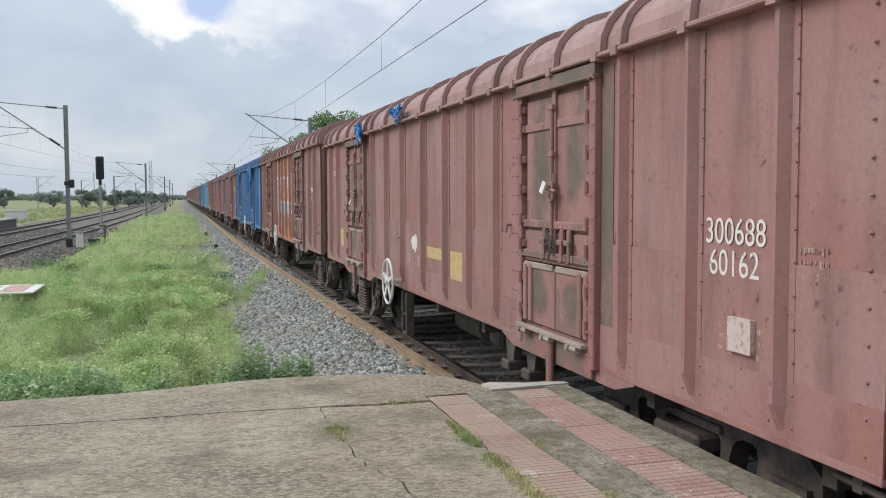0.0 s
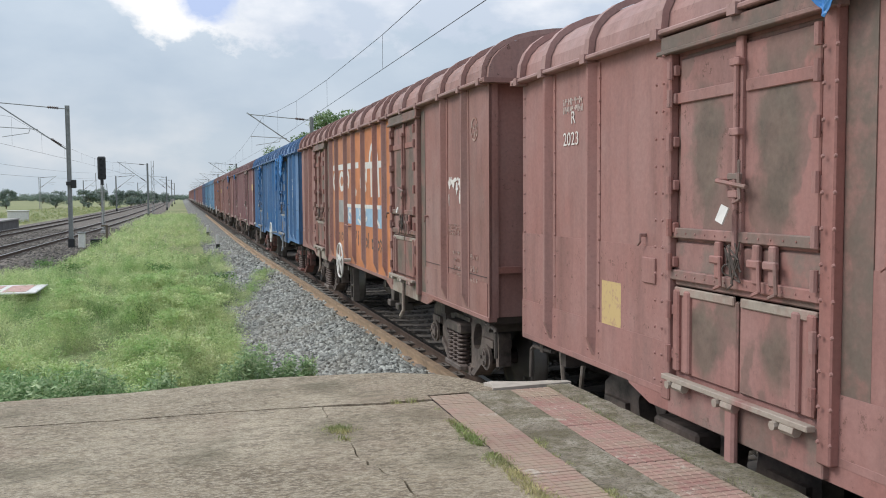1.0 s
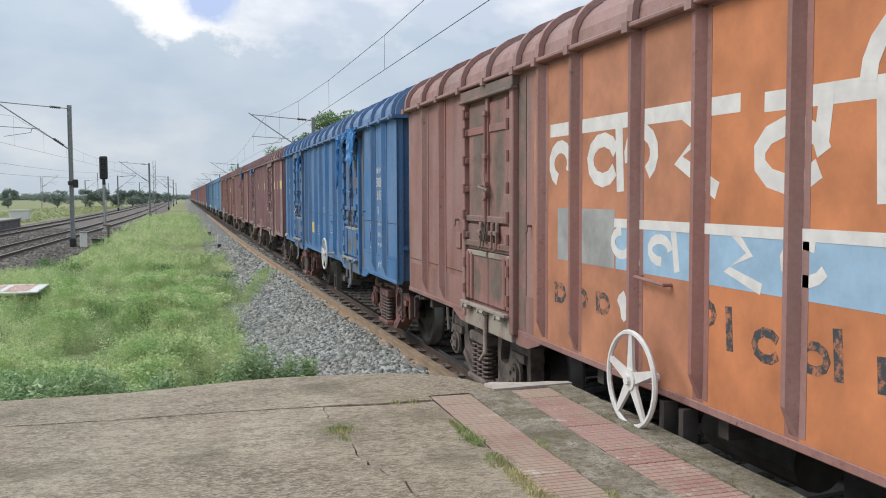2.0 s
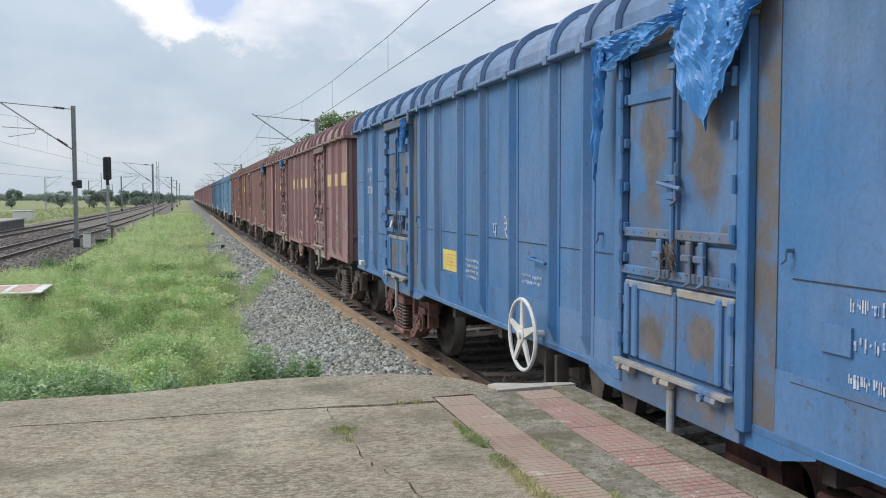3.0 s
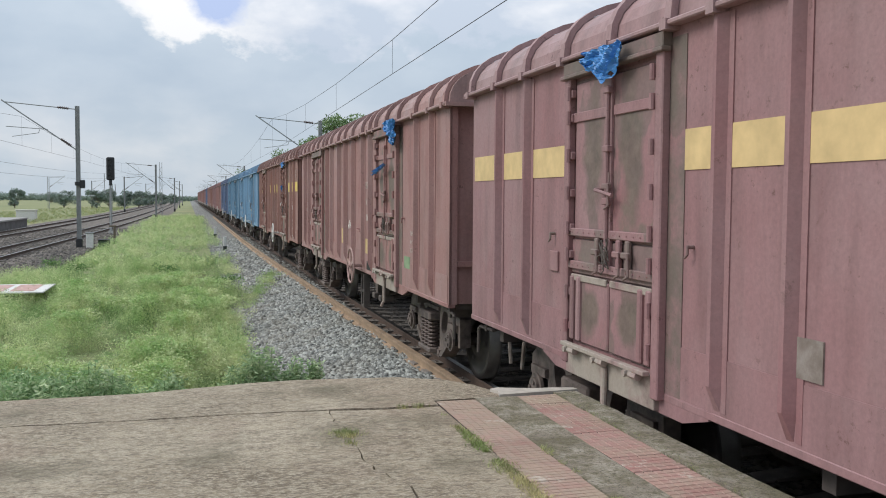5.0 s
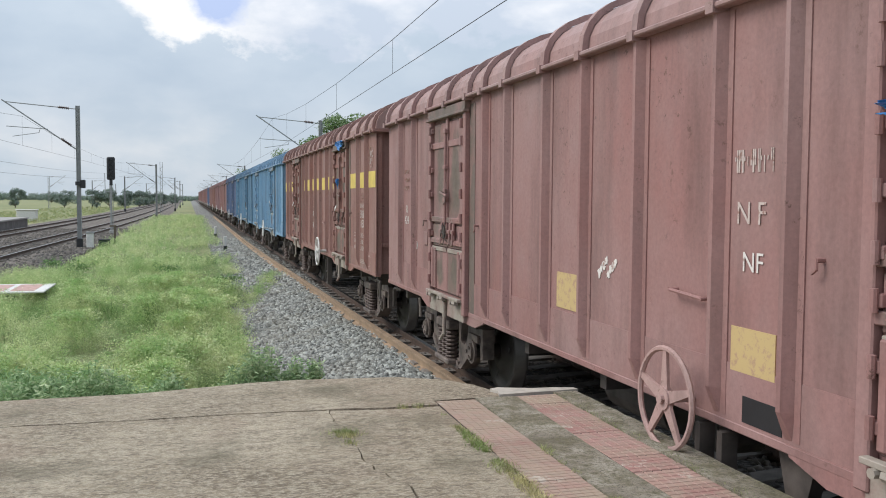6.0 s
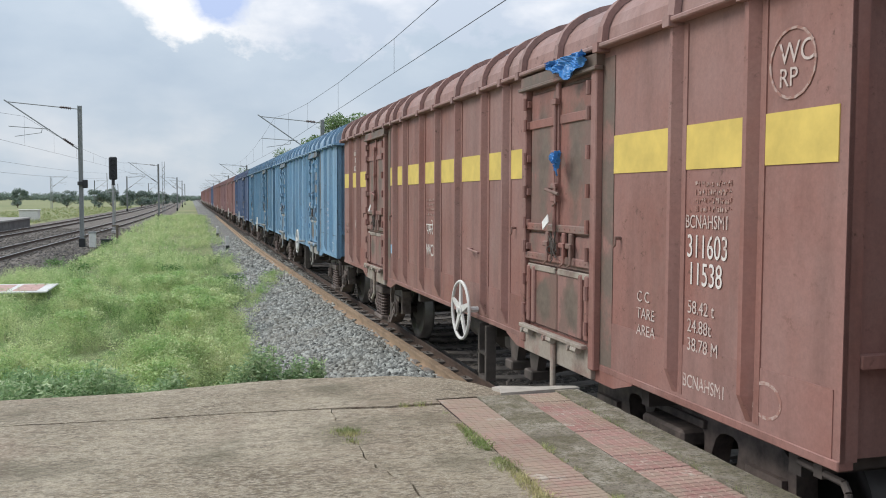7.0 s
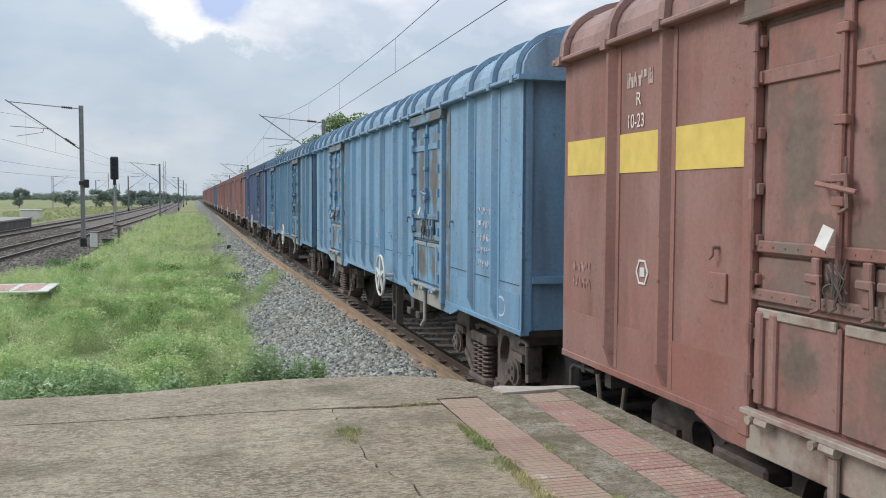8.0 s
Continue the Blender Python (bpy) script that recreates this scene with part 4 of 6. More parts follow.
slab("apron_slab", [(-9, 6.07), *[(x, y + 0.006 + 0.007 * math.sin(5 * x) * math.sin(13 * x + 1)) for x, y in seam[::-1]], (1.0, 5.895), (1.25, 5.85), (1.636, 5.85), (1.64, 5.985), (2.15, 6.0), (2.17, 6.2), (2.1, 6.5), (1.95, 6.78), (1.6, 7.02), (0.9, 7.1), (0.45, 7.08), (-0.38, 6.86), (-1.32, 6.84), (-9, 7.1)],
     -0.65, PZ, "sloping concrete apron", lambda x, y: PZ + 0.003 - 0.033 * (y - 5.95))
slab("paving_slab", [(1.915, -7), (2.205, -7), (2.205, 4.4), (2.255, 5.97), (1.95, 5.99), (1.92, 4.8)], -0.65, PZ + 0.004, "mossy concrete strip between the tiles", None, MOSSY)
slab("edge_coping", [(2.535, -7), (2.75, -7), *jag([(2.752, 3.0), (2.754, 4.5), (2.745, 5.5), (2.735, 6.0)], 0.12, 0.008, 8), (2.555, 6.02), (2.54, 4.5)], -0.65, PZ + 0.01, "mossy concrete platform coping", None, MOSSY)
bm = bmesh.new()
prism(bm, [(2.13, 5.985), (2.76, 6.02), (2.75, 6.08), (2.6, 6.12), (2.45, 6.13), (2.33, 6.17), (2.2, 6.22), (2.13, 6.19), (2.16, 6.1)], "z", 0.2, PZ + 0.018)
bmesh.ops.recalc_face_normals(bm, faces=bm.faces)
part("cement_lip", bm, plain("pale_cement", (0.42, 0.38, 0.33), 0.9, 0, 0.2, 9), platform, "chipped pale cement lip")
slab("edge_stone", [(-0.62, 6.84), (-0.3, 6.9), (0.1, 6.95), (0.5, 7.12), (0.85, 7.14), (0.85, 7.24), (0.4, 7.2), (-0.2, 7.02), (-0.65, 6.96)], -0.65, PZ - 0.06, "broken concrete edge stone at the platform end", None, MOSSY)
part("platform_core", boxes((1.6, 2.64, -7, 5.96, -0.65, PZ - 0.03)), plain("red_tile_bed", (0.15, 0.1, 0.08), 0.95), platform)

# tiles: small red squares with open joints
def tile_material(name, lo, mid, hi):
    k = Mat(name, 0.8)
    c = k.ramp(k.info("Random"), (0, lo), (0.5, mid), (1, hi))
    c = k.mix(k.ramp(k.noise(9, 6), (0.42, 0), (0.66, 0.7)), c, (0.32, 0.26, 0.205))
    place_ = k.n.new("ShaderNodeNewGeometry").outputs["Position"]
    c = k.mix(k.ramp(k.noise(1.6, 6, 0.65, place_), (0.42, 0), (0.62, 0.75)), c, (0.36, 0.29, 0.21))
    c = k.mix(k.ramp(k.noise(5, 7, 0.7, place_), (0.6, 0), (0.68, 0.8)), c, (0.5, 0.44, 0.37))
    return k.colour(c).bump(k.noise(60, 5), 0.4, 0.004).m


TILE = tile_material("pink_tile", (0.31, 0.185, 0.15), (0.36, 0.22, 0.18), (0.41, 0.265, 0.215))
RED_TILE = tile_material("red_tile", (0.30, 0.155, 0.135), (0.34, 0.18, 0.155), (0.38, 0.22, 0.19))
GROOVE = plain("groove_dirt", (0.075, 0.05, 0.045), 0.95, 0.0, 0.3, 20)
def tile_mesh(nx, ny, w, d, gx, gy):
    """A paving tile with raised pads between open grooves."""
    bm = bmesh.new()
    box(bm, -w / 2, w / 2, -d / 2, d / 2, -0.04, -0.005, 1)
    for i in range(nx):
        for j in range(ny):
            x0, y0 = -w / 2 + w * i / nx, -d / 2 + d * j / ny
            a = [bm.verts.new((x0 + u * w / nx, y0 + v * d / ny, -0.005)) for u, v in ((gx * 0.4, gy * 0.4), (1 - gx * 0.4, gy * 0.4), (1 - gx * 0.4, 1 - gy * 0.4), (gx * 0.4, 1 - gy * 0.4))]
            b = [bm.verts.new((x0 + u * w / nx, y0 + v * d / ny, 0)) for u, v in ((gx, gy), (1 - gx, gy), (1 - gx, 1 - gy), (gx, 1 - gy))]
            bm.faces.new(b)
            for k in range(4):
                bm.faces.new((a[k], a[(k + 1) % 4], b[(k + 1) % 4], b[k]))
    return bm


spot = random.Random(5)
for x, nx, ny, gx, gy, y1, glaze, wide in ((1.781, 6, 6, 0.05, 0.1, 5.95, TILE, 0.285), (2.385, 6, 5, 0.1, 0.1, 5.97, RED_TILE, 0.322)):
    first = None
    for j in range(48):
        y = y1 - 0.13 - j * 0.262
        o = part("tile", tile_mesh(nx, ny, wide, 0.258, gx, gy), (glaze, GROOVE), platform) if first is None else again(first, 0, 0, 0, platform)
        first = first or o
        o.location = (x + spot.uniform(-0.003, 0.003) + 0.012 * max(-1, (y - 4.8) / 1.2), y, PZ + 0.002 + spot.uniform(-0.002, 0.0015))
        o.rotation_euler = (spot.uniform(-0.006, 0.006), spot.uniform(-0.008, 0.008), spot.uniform(-0.006, 0.006))

# sleepers of the train's track, seen in the gaps under the wagons
bm = bmesh.new()
prism(bm, [(-1.35, -0.26), (1.35, -0.26), (1.32, -0.15), (0.6, -0.165), (0.3, -0.185), (-0.3, -0.185), (-0.6, -0.165), (-1.32, -0.15)], "y", -0.12, 0.12)
bmesh.ops.recalc_face_normals(bm, faces=bm.faces)
track = tagged(new("track_panel"), "dark concrete sleepers under the train's track", "sleepers", kind="structure")
first = part("sleeper", bm, SLEEPER, track)
for k in range(90):
    o = first if k == 0 else again(first, 0, 0, 0, track)
    o.location = (TRACK_X, 4.0 + 0.65 * k, 0.05)
bm = bmesh.new()
for s in (-1, 1):
    box(bm, s * 0.05, s * 0.12, -0.05, 0.05, -0.16, -0.12)
    ring(bm, (s * 0.085, 0, -0.115), (1, 0, 0), 0.03, 0.011, 8, 4)
clip = part("rail_clip", bm, GRIMY, track)
for k in range(60):
    o = clip if k == 0 else again(clip, 0, 0, 0, track)
    o.location = (TRACK_X - 0.874, 4.0 + 0.65 * k, 0.0)

# ---- loose ballast stones ----
rng = np.random.default_rng(7)


def stone_templates(n):
    vs, fs = [], []
    t = (1 + 5 ** 0.5) / 2
    base = np.array([(-1, t, 0), (1, t, 0), (-1, -t, 0), (1, -t, 0), (0, -1, t), (0, 1, t), (0, -1, -t), (0, 1, -t), (t, 0, -1), (t, 0, 1), (-t, 0, -1), (-t, 0, 1)], float) / 1.9
    tri = np.array([(0, 11, 5), (0, 5, 1), (0, 1, 7), (0, 7, 10), (0, 10, 11), (1, 5, 9), (5, 11, 4), (11, 10, 2), (10, 7, 6), (7, 1, 8), (3, 9, 4), (3, 4, 2), (3, 2, 6), (3, 6, 8), (3, 8, 9), (4, 9, 5), (2, 4, 11), (6, 2, 10), (8, 6, 7), (9, 8, 1)])
    for _ in range(n):
        v = base * rng.uniform(0.7, 1.25, (12, 1)) * np.array((1.3, 0.9, 0.6))
        vs.append(v)
        fs.append(tri)
    return vs, fs


def bed_height(x):
    line = [(TRACK_X + a, b) for a, b in bed_line]
    for (a, za), (b, zb) in zip(line, line[1:]):
        if a <= x <= b:
            return za + (zb - za) * (x - a) / (b - a)
    return -0.6


sv, sf = stone_templates(14)


def stones(name, count, x0, x1, y0, y1, size, material, label, height, spread=1.0):
    rows = []
    for _ in range(count):
        x = rng.uniform(x0, x1)
        y = y0 + (y1 - y0) * rng.random() ** spread
        s = size * rng.choice((0.5, 0.7, 0.85, 1.0, 1.2, 1.6))
        rows.append((int(rng.integers(14)), turn_scale(x, y, height(x, y) + s * 0.12, rng.uniform(0, 6.3), s, None, rng.normal(0, 0.65))))
    return tagged(cloud_mesh(name, sv, sf, rows, material), label, "ballast", kind="stuff")


stones("ballast_stones", 34000, 0.9, 3.35, 9.5, 24, 0.037, BALLAST, "loose grey crushed stones of the ballast shoulder", lambda x, y: bed_height(x) + 0.012 + 0.03 * noise.noise((x * 1.5, y * 1.5, 3)), 1.35)
stones("ballast_stones", 12000, 1.1, 3.4, 24, 55, 0.05, BALLAST, "loose grey crushed stones of the ballast shoulder", lambda x, y: bed_height(x) + 0.01, 1.4)
stones("ballast_stones", 6500, 3.15, 5.8, 6.2, 24, 0.036, DARK_BALLAST, "oil-stained ballast stones between the rails", lambda x, y: -0.17 if x < 3.45 or x > 3.65 else -0.21, 1.2)
stones("ballast_stones", 3500, -6.9, -5.0, 30, 60, 0.07, DARK_BALLAST, "dark ballast stones of the side track", lambda x, y: -0.6 + 0.02, 1.3)

rows = []
for _ in range(9000):
    y = 24 + 60 * rng.random() ** 1.5
    path = left_a if rng.random() < 0.6 else left_b
    x = float(np.interp(y, [p[1] for p in path], [p[0] for p in path])) + rng.uniform(-3.0, 2.9)
    off = abs(x - float(np.interp(y, [p[1] for p in path], [p[0] for p in path])))
    if abs(off - 0.874) > 0.13:
        rows.append((int(rng.integers(14)), turn_scale(x, y, (LEFT_Z - 0.16 if off < 1.7 else LEFT_Z - 0.16 - (off - 1.7) * 0.04), rng.uniform(0, 6.3), 0.07 * rng.choice((0.6, 0.8, 1.0, 1.3)), None, rng.normal(0, 0.6))))
tagged(cloud_mesh("ballast_stones", sv, sf, rows, DARK_BALLAST), "dark loose stones on the side tracks", "ballast", kind="stuff")

# ---- weeds ----


def leaf_material(name, lo, mid, hi, glow=0.25):
    k = Mat(name, 0.75)
    c = k.ramp(k.island(), (0.0, lo), (0.5, mid), (1.0, hi))
    patch = k.ramp(k.noise(1.5, 6, 0.62), (0.4, 0.0), (0.6, 1.0))
    c = k.mix(1.0, c, k.ramp(k.noise(7, 5, 0.65), (0.36, 0.74), (0.62, 1.25)), "MULTIPLY")
    c = k.mix(1.0, c, k.mix(patch, (0.56, 0.74, 0.52), (1.16, 1.1, 1.12)), "MULTIPLY")
    k.colour(c)
    t = k.n.new("ShaderNodeBsdfTranslucent")
    k.l.new(c, t.inputs["Color"])
    m = k.n.new("ShaderNodeMixShader")
    m.inputs[0].default_value = glow
    k.l.new(k.b.outputs[0], m.inputs[1])
    k.l.new(t.outputs[0], m.inputs[2])
    k.l.new(m.outputs[0], k.n["Material Output"].inputs[0])
    return k.m


WEED = leaf_material("pale_weed_leaf", (0.42, 0.5, 0.23), (0.565, 0.64, 0.325), (0.69, 0.73, 0.44))
GREEN = leaf_material("green_weed_leaf", (0.09, 0.18, 0.06), (0.17, 0.28, 0.1), (0.28, 0.39, 0.16))
LUSH = leaf_material("lush_weed_leaf", (0.22, 0.34, 0.17), (0.36, 0.48, 0.26), (0.52, 0.6, 0.38), 0.35)
# the weed leaf darkened, to paint shade into the hollows between mounds
SHADED_LEAF = leaf_material("shaded_weed_leaf", (0.22, 0.31, 0.13), (0.34, 0.43, 0.2), (0.46, 0.53, 0.28))
TREE_LEAF = leaf_material("tree_leaf", (0.11, 0.17, 0.07), (0.19, 0.27, 0.12), (0.29, 0.37, 0.19))
# distance haze is mixed into this leaf colour: greyer and paler than nearer trees
HAZED_LEAF = leaf_material("haze_paled_leaf", (0.165, 0.205, 0.19), (0.215, 0.255, 0.235), (0.27, 0.31, 0.28), 0.12)
DRY = leaf_material("dry_field_grass", (0.26, 0.28, 0.12), (0.36, 0.37, 0.18), (0.48, 0.47, 0.26))
BARK = plain("grey_bark", (0.13, 0.10, 0.075), 0.9, 0, 0.3, 5)


def quad(at, a, b):
    return [at - a * 0.5, at + b * 0.4 - a * 0.15, at + b, at + b * 0.4 + a * 0.55]


def weed_template(stems, leaves, height, spread, leaf, top=0.45):
    """A feathery weed: thin stems with small leaflets, thick towards the tips."""
    v, f = [], []
    for _ in range(stems):
        a = rng.uniform(0, 6.28)
        lean = rng.uniform(0.05, spread)
        h = height * rng.uniform(0.6, 1.1)
        tip = np.array((math.cos(a) * lean, math.sin(a) * lean, h))
        side = np.array((-math.sin(a), math.cos(a), 0)) * 0.004
        n = len(v)
        v += [side * 0.6, -side * 0.6, tip - side * 0.3, tip + side * 0.3]
        f.append((n, n + 1, n + 2, n + 3))
        for _ in range(leaves):
            u = 1 - top * 1.6 * rng.random() ** 1.3
            p = tip * max(u, 0.12) + rng.normal(0, 0.045 * (0.6 + spread), 3)
            d = rng.normal(size=3)
            d[2] = d[2] * 0.45 + 0.2
            d *= leaf * rng.uniform(0.6, 1.4) / np.linalg.norm(d)
            e = np.cross(d, rng.normal(size=3))
            e *= leaf * 0.5 / (np.linalg.norm(e) + 1e-9)
            n = len(v)
            v += quad(p, e, d)
            f.append((n, n + 1, n + 2, n + 3))
    return np.array(v), np.array(f)


def edge_x(y):
    """Where the weeds end against the ballast."""
    return float(np.interp(y, (7, 10, 16.7, 22, 32, 46, 59, 100), (0.35, 0.45, 0.75, 1.1, 1.5, 1.6, 1.7, 1.9)))


hill = np.random.default_rng(33)
MOUNDS = np.array([(hill.uniform(-7, 2.2), 7 + 120 * hill.random() ** 1.7, hill.uniform(0.36, 0.72), hill.uniform(0.55, 1.0)) for _ in range(330)])


def mound(x, y):
    """How high the weeds stand: each plant is a soft mound over its neighbours' feet."""
    reach = MOUNDS[:, 2] * (1 + MOUNDS[:, 1] / 40)
    d = ((MOUNDS[:, 0] - x) ** 2 + ((MOUNDS[:, 1] - y) * 0.8) ** 2) / reach ** 2
    return float(np.max(MOUNDS[:, 3] * np.clip(1 - d, 0, 1)))


def weeds(name, temps, count, y0, y1, material, label, scale=1.0, power=1.0, left=-5.4):
    rows, low = [], []
    while len(rows) + len(low) < count:
        y = y0 + (y1 - y0) * rng.random() ** power
        x0 = max(left, -0.22 * y - 1.2)
        x = rng.uniform(x0, edge_x(y) + 0.12)
        lump = mound(x, y)
        end = edge_x(y)
        s = scale * (0.24 + 1.3 * lump) * rng.uniform(0.86, 1.15)
        if x > end - 0.5:
            s *= 0.75 + 0.3 * rng.random()
        # plants in the hollows go to the leaf with shade in its colour
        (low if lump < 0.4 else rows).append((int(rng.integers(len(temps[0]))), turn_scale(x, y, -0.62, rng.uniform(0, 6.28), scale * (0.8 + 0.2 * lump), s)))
    tagged(cloud_mesh("undergrowth", temps[0], temps[1], low, SHADED_LEAF), "low weeds between the taller ones, shade put into their green", "weeds", kind="stuff")
    return tagged(cloud_mesh(name, temps[0], temps[1], rows, material), label, "weeds", kind="stuff")


def templates(n, *a, **k):
    t = [weed_template(*a, **k) for _ in range(n)]
    return [x[0] for x in t], [x[1] for x in t]


weeds("weeds", templates(8, 10, 30, 0.6, 0.32, 0.04, 0.34), 1900, 7.6, 15, WEED, "feathery pale green weeds growing knee-high", 1.0)
weeds("weeds", templates(6, 8, 10, 0.55, 0.25, 0.034), 700, 7.4, 16, GREEN, "darker green undergrowth among the weeds", 0.85)
weeds("weeds", templates(8, 9, 18, 0.56, 0.42, 0.042, 0.32), 2700, 15, 34, WEED, "feathery pale green weeds growing knee-high", 0.92, 1.2)
weeds("weeds", templates(5, 7, 8, 0.5, 0.3, 0.05), 800, 15, 40, GREEN, "darker green undergrowth among the weeds", 0.85, 1.2)
weeds("weeds", templates(6, 8, 7, 0.55, 0.5, 0.085), 3000, 34, 130, WEED, "feathery pale green weeds growing knee-high", 0.8, 1.4, -4.6)
# a tongue of low weeds across the ballast
rows = []
tv, tf = templates(5, 6, 9, 0.16, 0.14, 0.03)
for _ in range(170):
    u = rng.random()
    rows.append((int(rng.integers(5)), turn_scale(1.3 + 1.3 * u + rng.normal(0, 0.12), 22.5 + 6.5 * u + rng.normal(0, 0.6), bed_height(1.3 + 1.3 * u) + 0.01, rng.uniform(0, 6), rng.uniform(0.7, 1.3))))
tagged(cloud_mesh("low_weeds", tv, tf, rows, WEED), "low green weeds creeping over the ballast", "weeds", kind="stuff")
# far verge and fields beyond the side tracks
rows = []
tv, tf = templates(6, 8, 6, 0.4, 0.6, 0.14)
for _ in range(1100):
    y = 70 + 170 * rng.random() ** 1.2
    x = np.interp(y, [p[1] for p in left_b], [p[0] for p in left_b]) - 3.6 - 16 * rng.random() ** 1.5
    rows.append((int(rng.integers(6)), turn_scale(x, y, -0.64, rng.uniform(0, 6), rng.uniform(0.5, 1.0))))
tagged(cloud_mesh("verge_grass", tv, tf, rows, DRY), "rough grass beyond the side tracks", "grass", kind="stuff")


def bush(name, x, y, z, h, r, label, leaf, count, material, category="weed"):
    """A leafy plant: a few stems and many separate leaves."""
    t = thing(name, label, category, "plants along the platform", pose(x, y, z))
    bm = bmesh.new()
    tips = []
    for k in range(9):
        a = rng.uniform(0, 6.28)
        q = Vector((math.cos(a) * r * rng.uniform(0.2, 0.9), math.sin(a) * r * rng.uniform(0.2, 0.9), h * rng.uniform(0.84, 1)))
        rod(bm, (0, 0, 0), q, 0.004, 5, 0.002)
        tips.append(np.array(q))
    part("stem", bm, GREEN, t)
    v, f = [], []
    for _ in range(count):
        q = rng.normal(size=3)
        q *= rng.random() ** 0.4 / np.linalg.norm(q)
        tip = tips[int(rng.integers(9))]
        p = tip * (0.85, 0.85, 0.9) + q * (r * 0.6, r * 0.6, h * 0.11)
        d = rng.normal(size=3)
        d[2] *= 0.5
        d *= leaf * rng.uniform(0.6, 1.5) / np.linalg.norm(d)
        e = np.cross(d, rng.normal(size=3))
        e *= leaf * 0.55 / (np.linalg.norm(e) + 1e-9)
        n = len(v)
        v += quad(p, e, d)
        f.append((n, n + 1, n + 2, n + 3))
    joined("foliage", [tuple(p) for p in v], f, material, t)
    return t


for x, y, h, r in ((-2.05, 7.4, 1.64, 0.35), (-1.66, 7.3, 1.6, 0.3), (-1.3, 7.32, 1.62, 0.28), (-0.98, 7.34, 1.56, 0.24), (-0.7, 7.36, 1.6, 0.2), (-0.2, 7.42, 1.55, 0.13), (0.4, 7.58, 1.56, 0.13), (0.6, 7.6, 1.66, 0.2), (0.8, 7.55, 1.6, 0.12), (1.0, 7.45, 1.58, 0.07), (-0.75, 7.95, 1.42, 0.35), (-1.45, 8.05, 1.45, 0.4), (-0.32, 7.95, 1.3, 0.33), (0.08, 8.2, 1.2, 0.34), (-1.0, 8.6, 1.2, 0.4), (0.3, 8.5, 1.05, 0.3)):
    bush("weed_plant", x, y, -0.62, h, r, "dark green leafy weed against the platform edge", 0.045, int(5200 * r + 400), LUSH)
for x, y, h, r in ((-3.1, 28.5, 0.95, 0.5), (-4.3, 31.0, 0.9, 0.5), (-0.6, 27.5, 0.95, 0.5), (1.0, 24.0, 0.9, 0.35)):
    bush("weed_plant", x, y, -0.62, h, r, "bright green broad-leaved weed among paler weeds", 0.07, 260, GREEN)

for x, y, r, h in MOUNDS:
    if 8.3 < y < 26 and max(-4.8, -0.2 * y - 0.6) < x < edge_x(y) - 0.25 and not (y > 13 and x < -0.115 * y):
        bush("weed_plant", x, y, -0.62, 0.5 + 0.42 * h, r * (0.62 + y / 60), "pale feathery weed plant in the knee-high growth", 0.03 + y * 0.0013, int(2600 - 60 * y), WEED)


JOINT = leaf_material("joint_grass_blade", (0.27, 0.27, 0.12), (0.4, 0.39, 0.19), (0.54, 0.5, 0.28))


def grass_tuft(x, y, r, n, label):
    """Short blades out of a joint of the platform."""
    v, f = [], []
    for _ in range(n):
        p = np.array((rng.normal(0, r * 0.5), rng.normal(0, r * 0.5), 0))
        a = rng.uniform(0, 6.28)
        h = rng.uniform(0.01, 0.038)
        w = np.array((math.cos(a), math.sin(a), 0)) * 0.0025
        bend = np.array((rng.normal(0, 0.35), rng.normal(0, 0.35), 1.0)) * h
        k = len(v)
        v += [p - w, p + w, p + bend * 0.6 + w * 0.6, p + bend]
        f.append((k, k + 1, k + 2, k + 3))
    o = joined("grass_tuft", [tuple(q) for q in v], f, JOINT)
    o.location = (x, y, PZ - 0.004)
    return tagged(o, label, "grass", "grass in the joints")


grass_tuft(0.885, 5.26, 0.085, 420, "small grass tuft in a crack of the concrete")
grass_tuft(0.88, 5.06, 0.05, 60, "small grass tuft in a crack of the concrete")


def joint_grass(name, x, y0, y1, w0, w1, n, label):
    """Short thick grass all along a joint, wider towards y1."""
    v, f = [], []
    for _ in range(n):
        u = rng.random() ** 0.8
        thick = 0.5 + 0.5 * noise.noise((u * 9, x * 7, 1))
        if thick < 0.42:
            continue
        p = np.array((x + rng.normal(0, 0.5) * (w0 + (w1 - w0) * u) * thick, y0 + (y1 - y0) * u, PZ - 0.006))
        a = rng.uniform(0, 6.28)
        h = rng.uniform(0.006, 0.03) * (0.5 + thick)
        w = np.array((math.cos(a), math.sin(a), 0)) * 0.003
        bend = np.array((rng.normal(0, 0.6), rng.normal(0, 0.6), 1.0)) * h
        k = len(v)
        v += [p - w, p + w, p + bend * 0.6 + w * 0.6, p + bend]
        f.append((k, k + 1, k + 2, k + 3))
    return tagged(joined(name, [tuple(q) for q in v], f, JOINT), label, "grass", kind="stuff")


joint_grass("joint_grass", 1.6, 5.6, 2.9, 0.05, 0.17, 4200, "yellow-green grass growing along the joint of the red tiles")
joint_grass("joint_grass", 1.93, 4.7, 3.2, 0.04, 0.09, 1700, "thin grass in the joint beside the concrete strip")
joint_grass("joint_grass", 2.56, 5.9, 3.2, 0.03, 0.07, 900, "moss and thin grass along the platform coping")
grass_tuft(1.5, 5.84, 0.05, 90, "thin grass along the cross joint of the platform")
grass_tuft(1.38, 5.845, 0.04, 60, "thin grass along the cross joint of the platform")

# ---- trees ----


